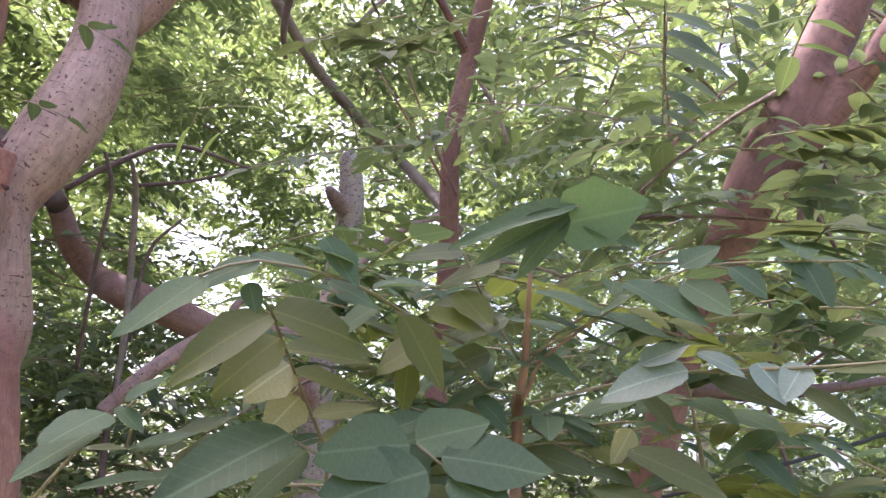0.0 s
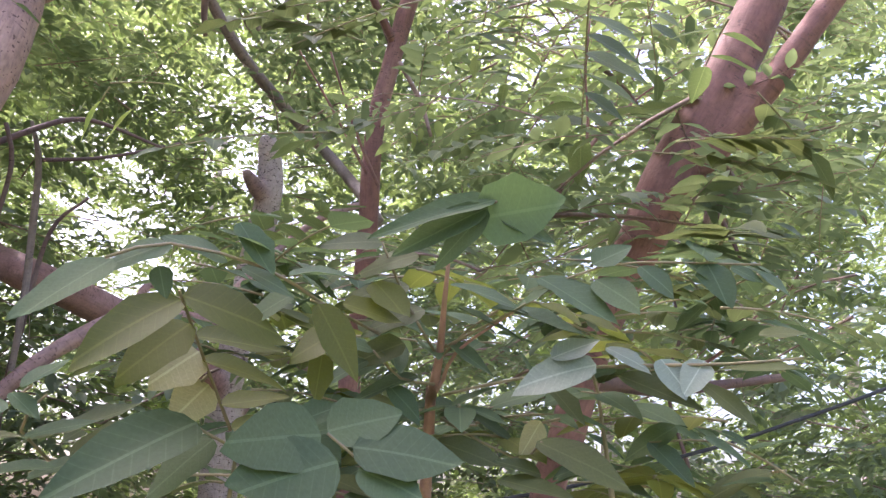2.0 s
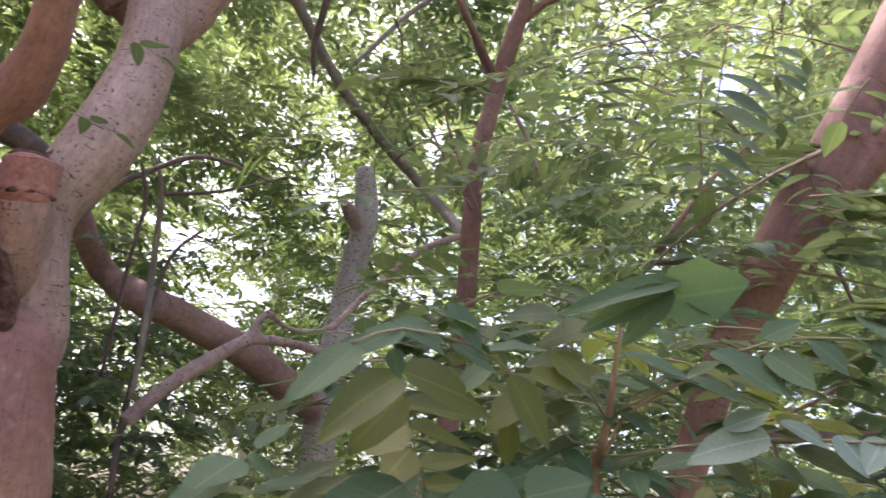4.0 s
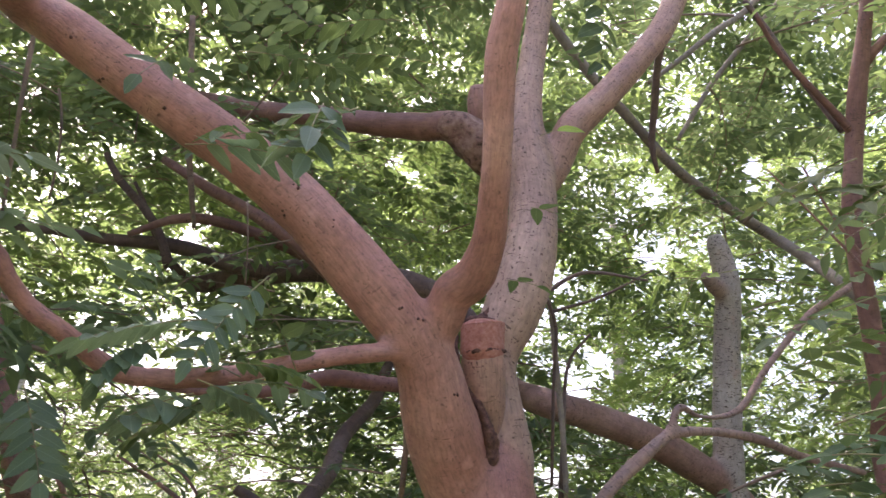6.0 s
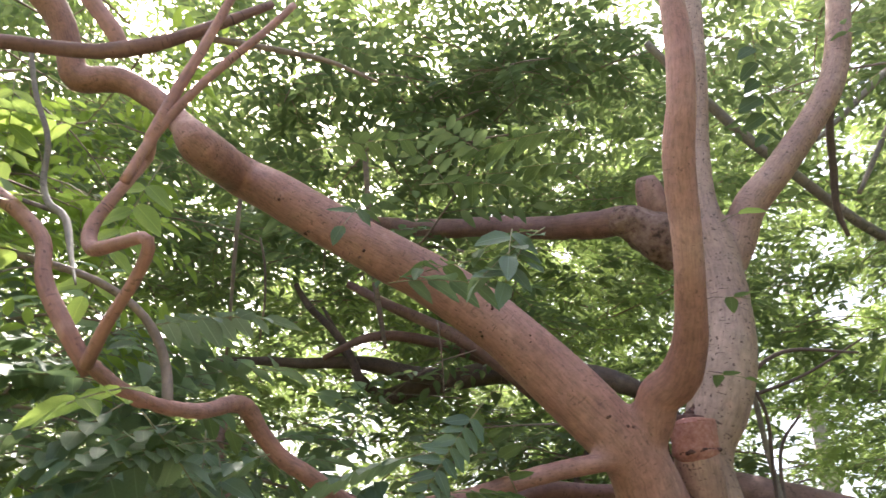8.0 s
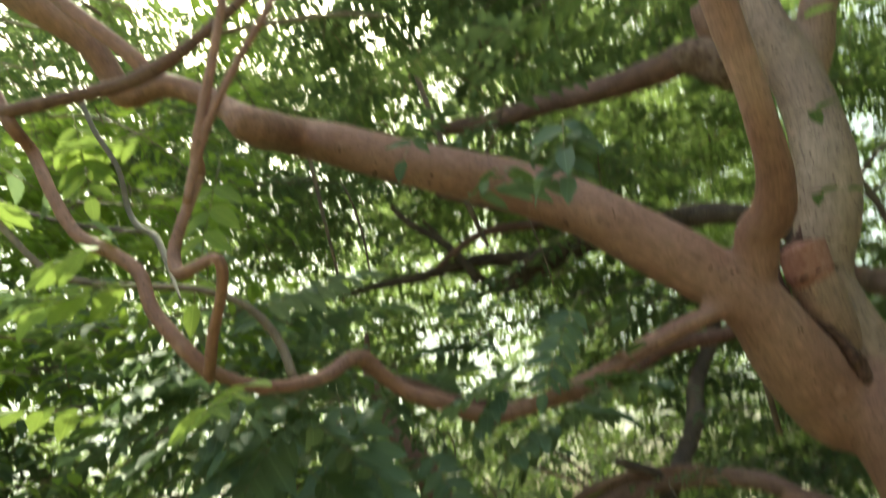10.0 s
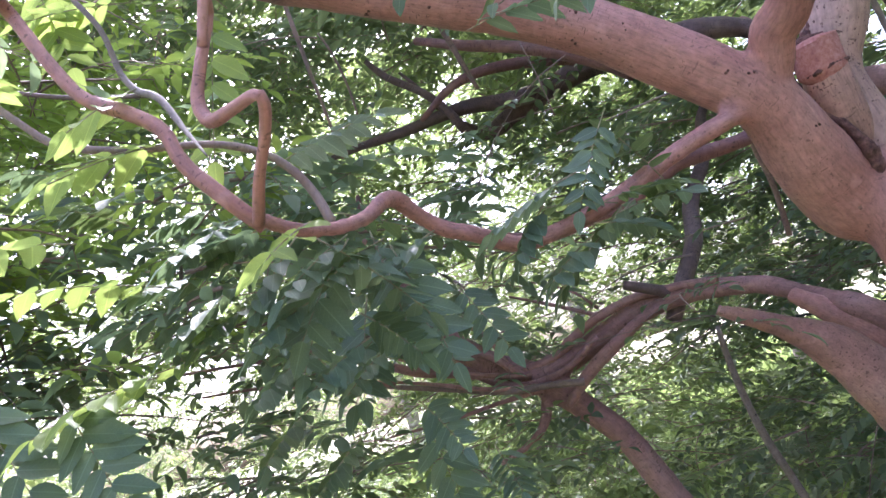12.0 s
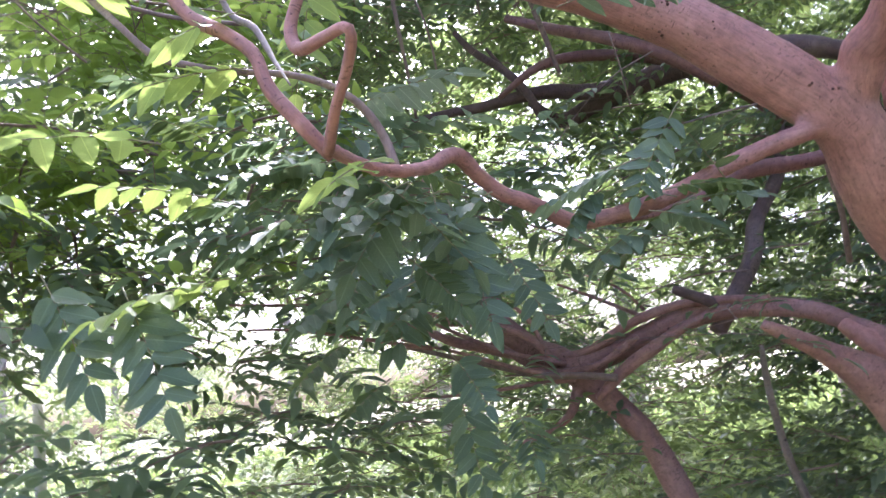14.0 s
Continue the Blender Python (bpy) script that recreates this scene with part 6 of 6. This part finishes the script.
# Added out of view: high boughs that shade the leaning trunk.
crown("crown", side, 32, 5, (0, 30), (1.5, 2.0), (3.6, 4.1), 0.5, 9, 0.24, 5, 0.056, FOL_TREE, True, -1)
crown("crown", arch, 27, 78, (56, 104), (2.4, 4.0), (1.2, 2.7), 0.5, 6, 0.2, 5, 0.055, FOL_SUNLIT, True, 0.02, 1.6)

crown("crown", tree, 41, 20, (5, 62), (1.9, 2.5), (2.9, 4.2), 0.45, 8, 0.2, 5, 0.052, FOL_TREE, True, -0.12, 1.4)
# Boughs above the view, added across the sun's line to the shrub.
crown("crown", tree, 44, 22, (30, 58), (1.8, 2.7), (4.2, 5.0), 0.5, 9, 0.22, 5, 0.056, FOL_TREE, True, -1)
crown("crown", low, 45, 14, (19, 29), (2.2, 2.7), (1.5, 2.4), 0.4, 8, 0.2, 5, 0.052, FOL_TREE, True, -1)
crown("crown", thin, 42, 44, (-22, 30), (2.4, 3.2), (3.1, 4.7), 0.5, 8, 0.22, 5, 0.054, FOL_TREE, True, -0.1, 1.3)
crown("crown", low, 43, 32, (38, 64), (2.5, 3.2), (1.9, 3.4), 0.45, 8, 0.2, 5, 0.05, FOL_SUNLIT, True, -0.05, 1.6)


def far_tree(at, height, spread, seed, count):
    ob = thing("tree", at, "distant leafy tree in hazy sunlight", "tree", "distant trees")
    x, y, z = at
    stem("trunk", [(x, y, -0.1, 0.16), (x + 0.1, y, height * 0.4, 0.11), (x + 0.2, y + 0.1, height * 0.85, 0.04)], BARK_GREY, ob, "", 10, 0.3)
    rng = np.random.default_rng(seed)
    starts, heads = [], []
    while len(starts) < count:
        v = rng.normal(0, 1, 3)
        v = unit(v) * rng.uniform(0.35, 1.0) ** 0.5
        if noise.noise(Vector(v) * 2.2 + Vector((seed, 0, 0))) < -0.18:
            continue
        starts.append(np.array([x, y, height * 0.58]) + v * np.array([spread, spread, height * 0.46]))
        heads.append(unit(v + rng.normal(0, 0.5, 3)))
    P, O, N, S, lines = boughs(rng, starts, heads, 1.0, 9, 0.35, 4, 0.13, 0.012)
    stay = ~in_opening(P, rng, OPENINGS, 0.6)
    P, O, N, S = P[stay], O[stay], N[stay], S[stay]
    crown_ob = part("crown", blades_mesh("crown", P, O, N, S, False), FOL_SUNLIT, ob)
    crown_ob["kind"] = "stuff"
    return ob


# Trees from azimuth 128 on are unseen, added to hold back sky light.
for n, (az, dist, height, spread) in enumerate(((-38, 13, 8, 3.0), (-22, 11, 9, 3.0), (-6, 13, 8, 3.2), (9, 11, 9, 3.0), (24, 14, 10, 3.4), (38, 11, 8, 3.0), (52, 16, 8, 3.2), (63, 22, 8, 3.6), (75, 26, 8, 3.6), (82, 16, 6, 2.8), (90, 22, 8, 3.6), (101, 18, 9, 3.6), (128, 24, 8, 3.6), (155, 22, 7, 3.6), (185, 20, 8, 3.6), (212, 19, 7, 3.6), (240, 17, 8, 3.6), (268, 14, 8, 3.4), (295, 12, 8, 3.2))):
    far_tree((-dist * math.sin(radians(az)), dist * math.cos(radians(az)), 0.0), height, spread, 300 + n, 330)


def bush(at, height, seed):
    ob = thing("bush", at, "low sunlit bush in the open grass", "bush", "low bushes")
    rng = np.random.default_rng(seed)
    starts, heads = [], []
    for _ in range(int(24 + 42 * height)):
        v = unit(rng.normal(0, 1, 3))
        v[2] = abs(v[2])
        starts.append(np.array(at) + v * rng.uniform(0.1, 0.8) * np.array([height * 0.8, height * 0.8, height * 0.85]))
        heads.append(unit(v + np.array([0, 0, 0.5]) + rng.normal(0, 0.3, 3)))
    P, O, N, S, lines = boughs(rng, starts, heads, 0.45, 8, 0.22, 4, 0.085, 0.008, 0.2)
    part("brushwood", twigs_mesh("brushwood", lines), TWIG, ob)["kind"] = "stuff"
    part("crown", blades_mesh("crown", P, O, N, S, False), FOL_SUNLIT, ob)["kind"] = "stuff"
    return ob


TALL_BUSHES = ((62, 9.0, 2.2), (69, 10.5, 2.5), (75, 8.6, 2.1), (81, 10.5, 2.5), (87, 9.0, 2.2), (94, 10.0, 2.4), (100, 8.6, 2.1), (72, 13.0, 2.6), (85, 13.5, 2.6), (58, 6.2, 1.2), (63, 7.6, 1.5), (68, 6.0, 1.1), (73, 6.6, 1.5), (77, 5.8, 1.2), (83, 6.4, 1.5), (89, 5.9, 1.2), (95, 6.6, 1.4), (66, 9.0, 1.6), (79, 9.4, 1.7), (91, 9.0, 1.6))
LOW_BUSHES = ((61, 10.0, 1.2), (74, 8.4, 1.3), (80, 10.5, 1.5), (88, 7.8, 1.2), (70, 7.2, 1.0), (48, 6.5, 0.8), (57, 8.5, 0.9), (64, 6.8, 0.6), (71, 9.5, 0.9), (78, 7.4, 0.7), (86, 9.0, 1.0), (94, 7.0, 0.9), (40, 8.0, 1.1), (67, 12.0, 1.0), (82, 12.5, 1.2))
for n, (az, dist, height) in enumerate(TALL_BUSHES + LOW_BUSHES):
    bush((-dist * math.sin(radians(az)), dist * math.cos(radians(az)), 0.0), height, 500 + n)

post = stem("post", [(*(Vector((-6.906, 1.159, 1.522)).xy), -0.1, 0.045), (*(Vector((-6.906, 1.159, 1.522)).xy), 1.0, 0.045), (*(Vector((-6.906, 1.159, 1.522)).xy), 1.9, 0.044)], POST, None, "", 14, 0.1, 0.02)
tagged(post, "weathered grey post standing in the grass", "post")
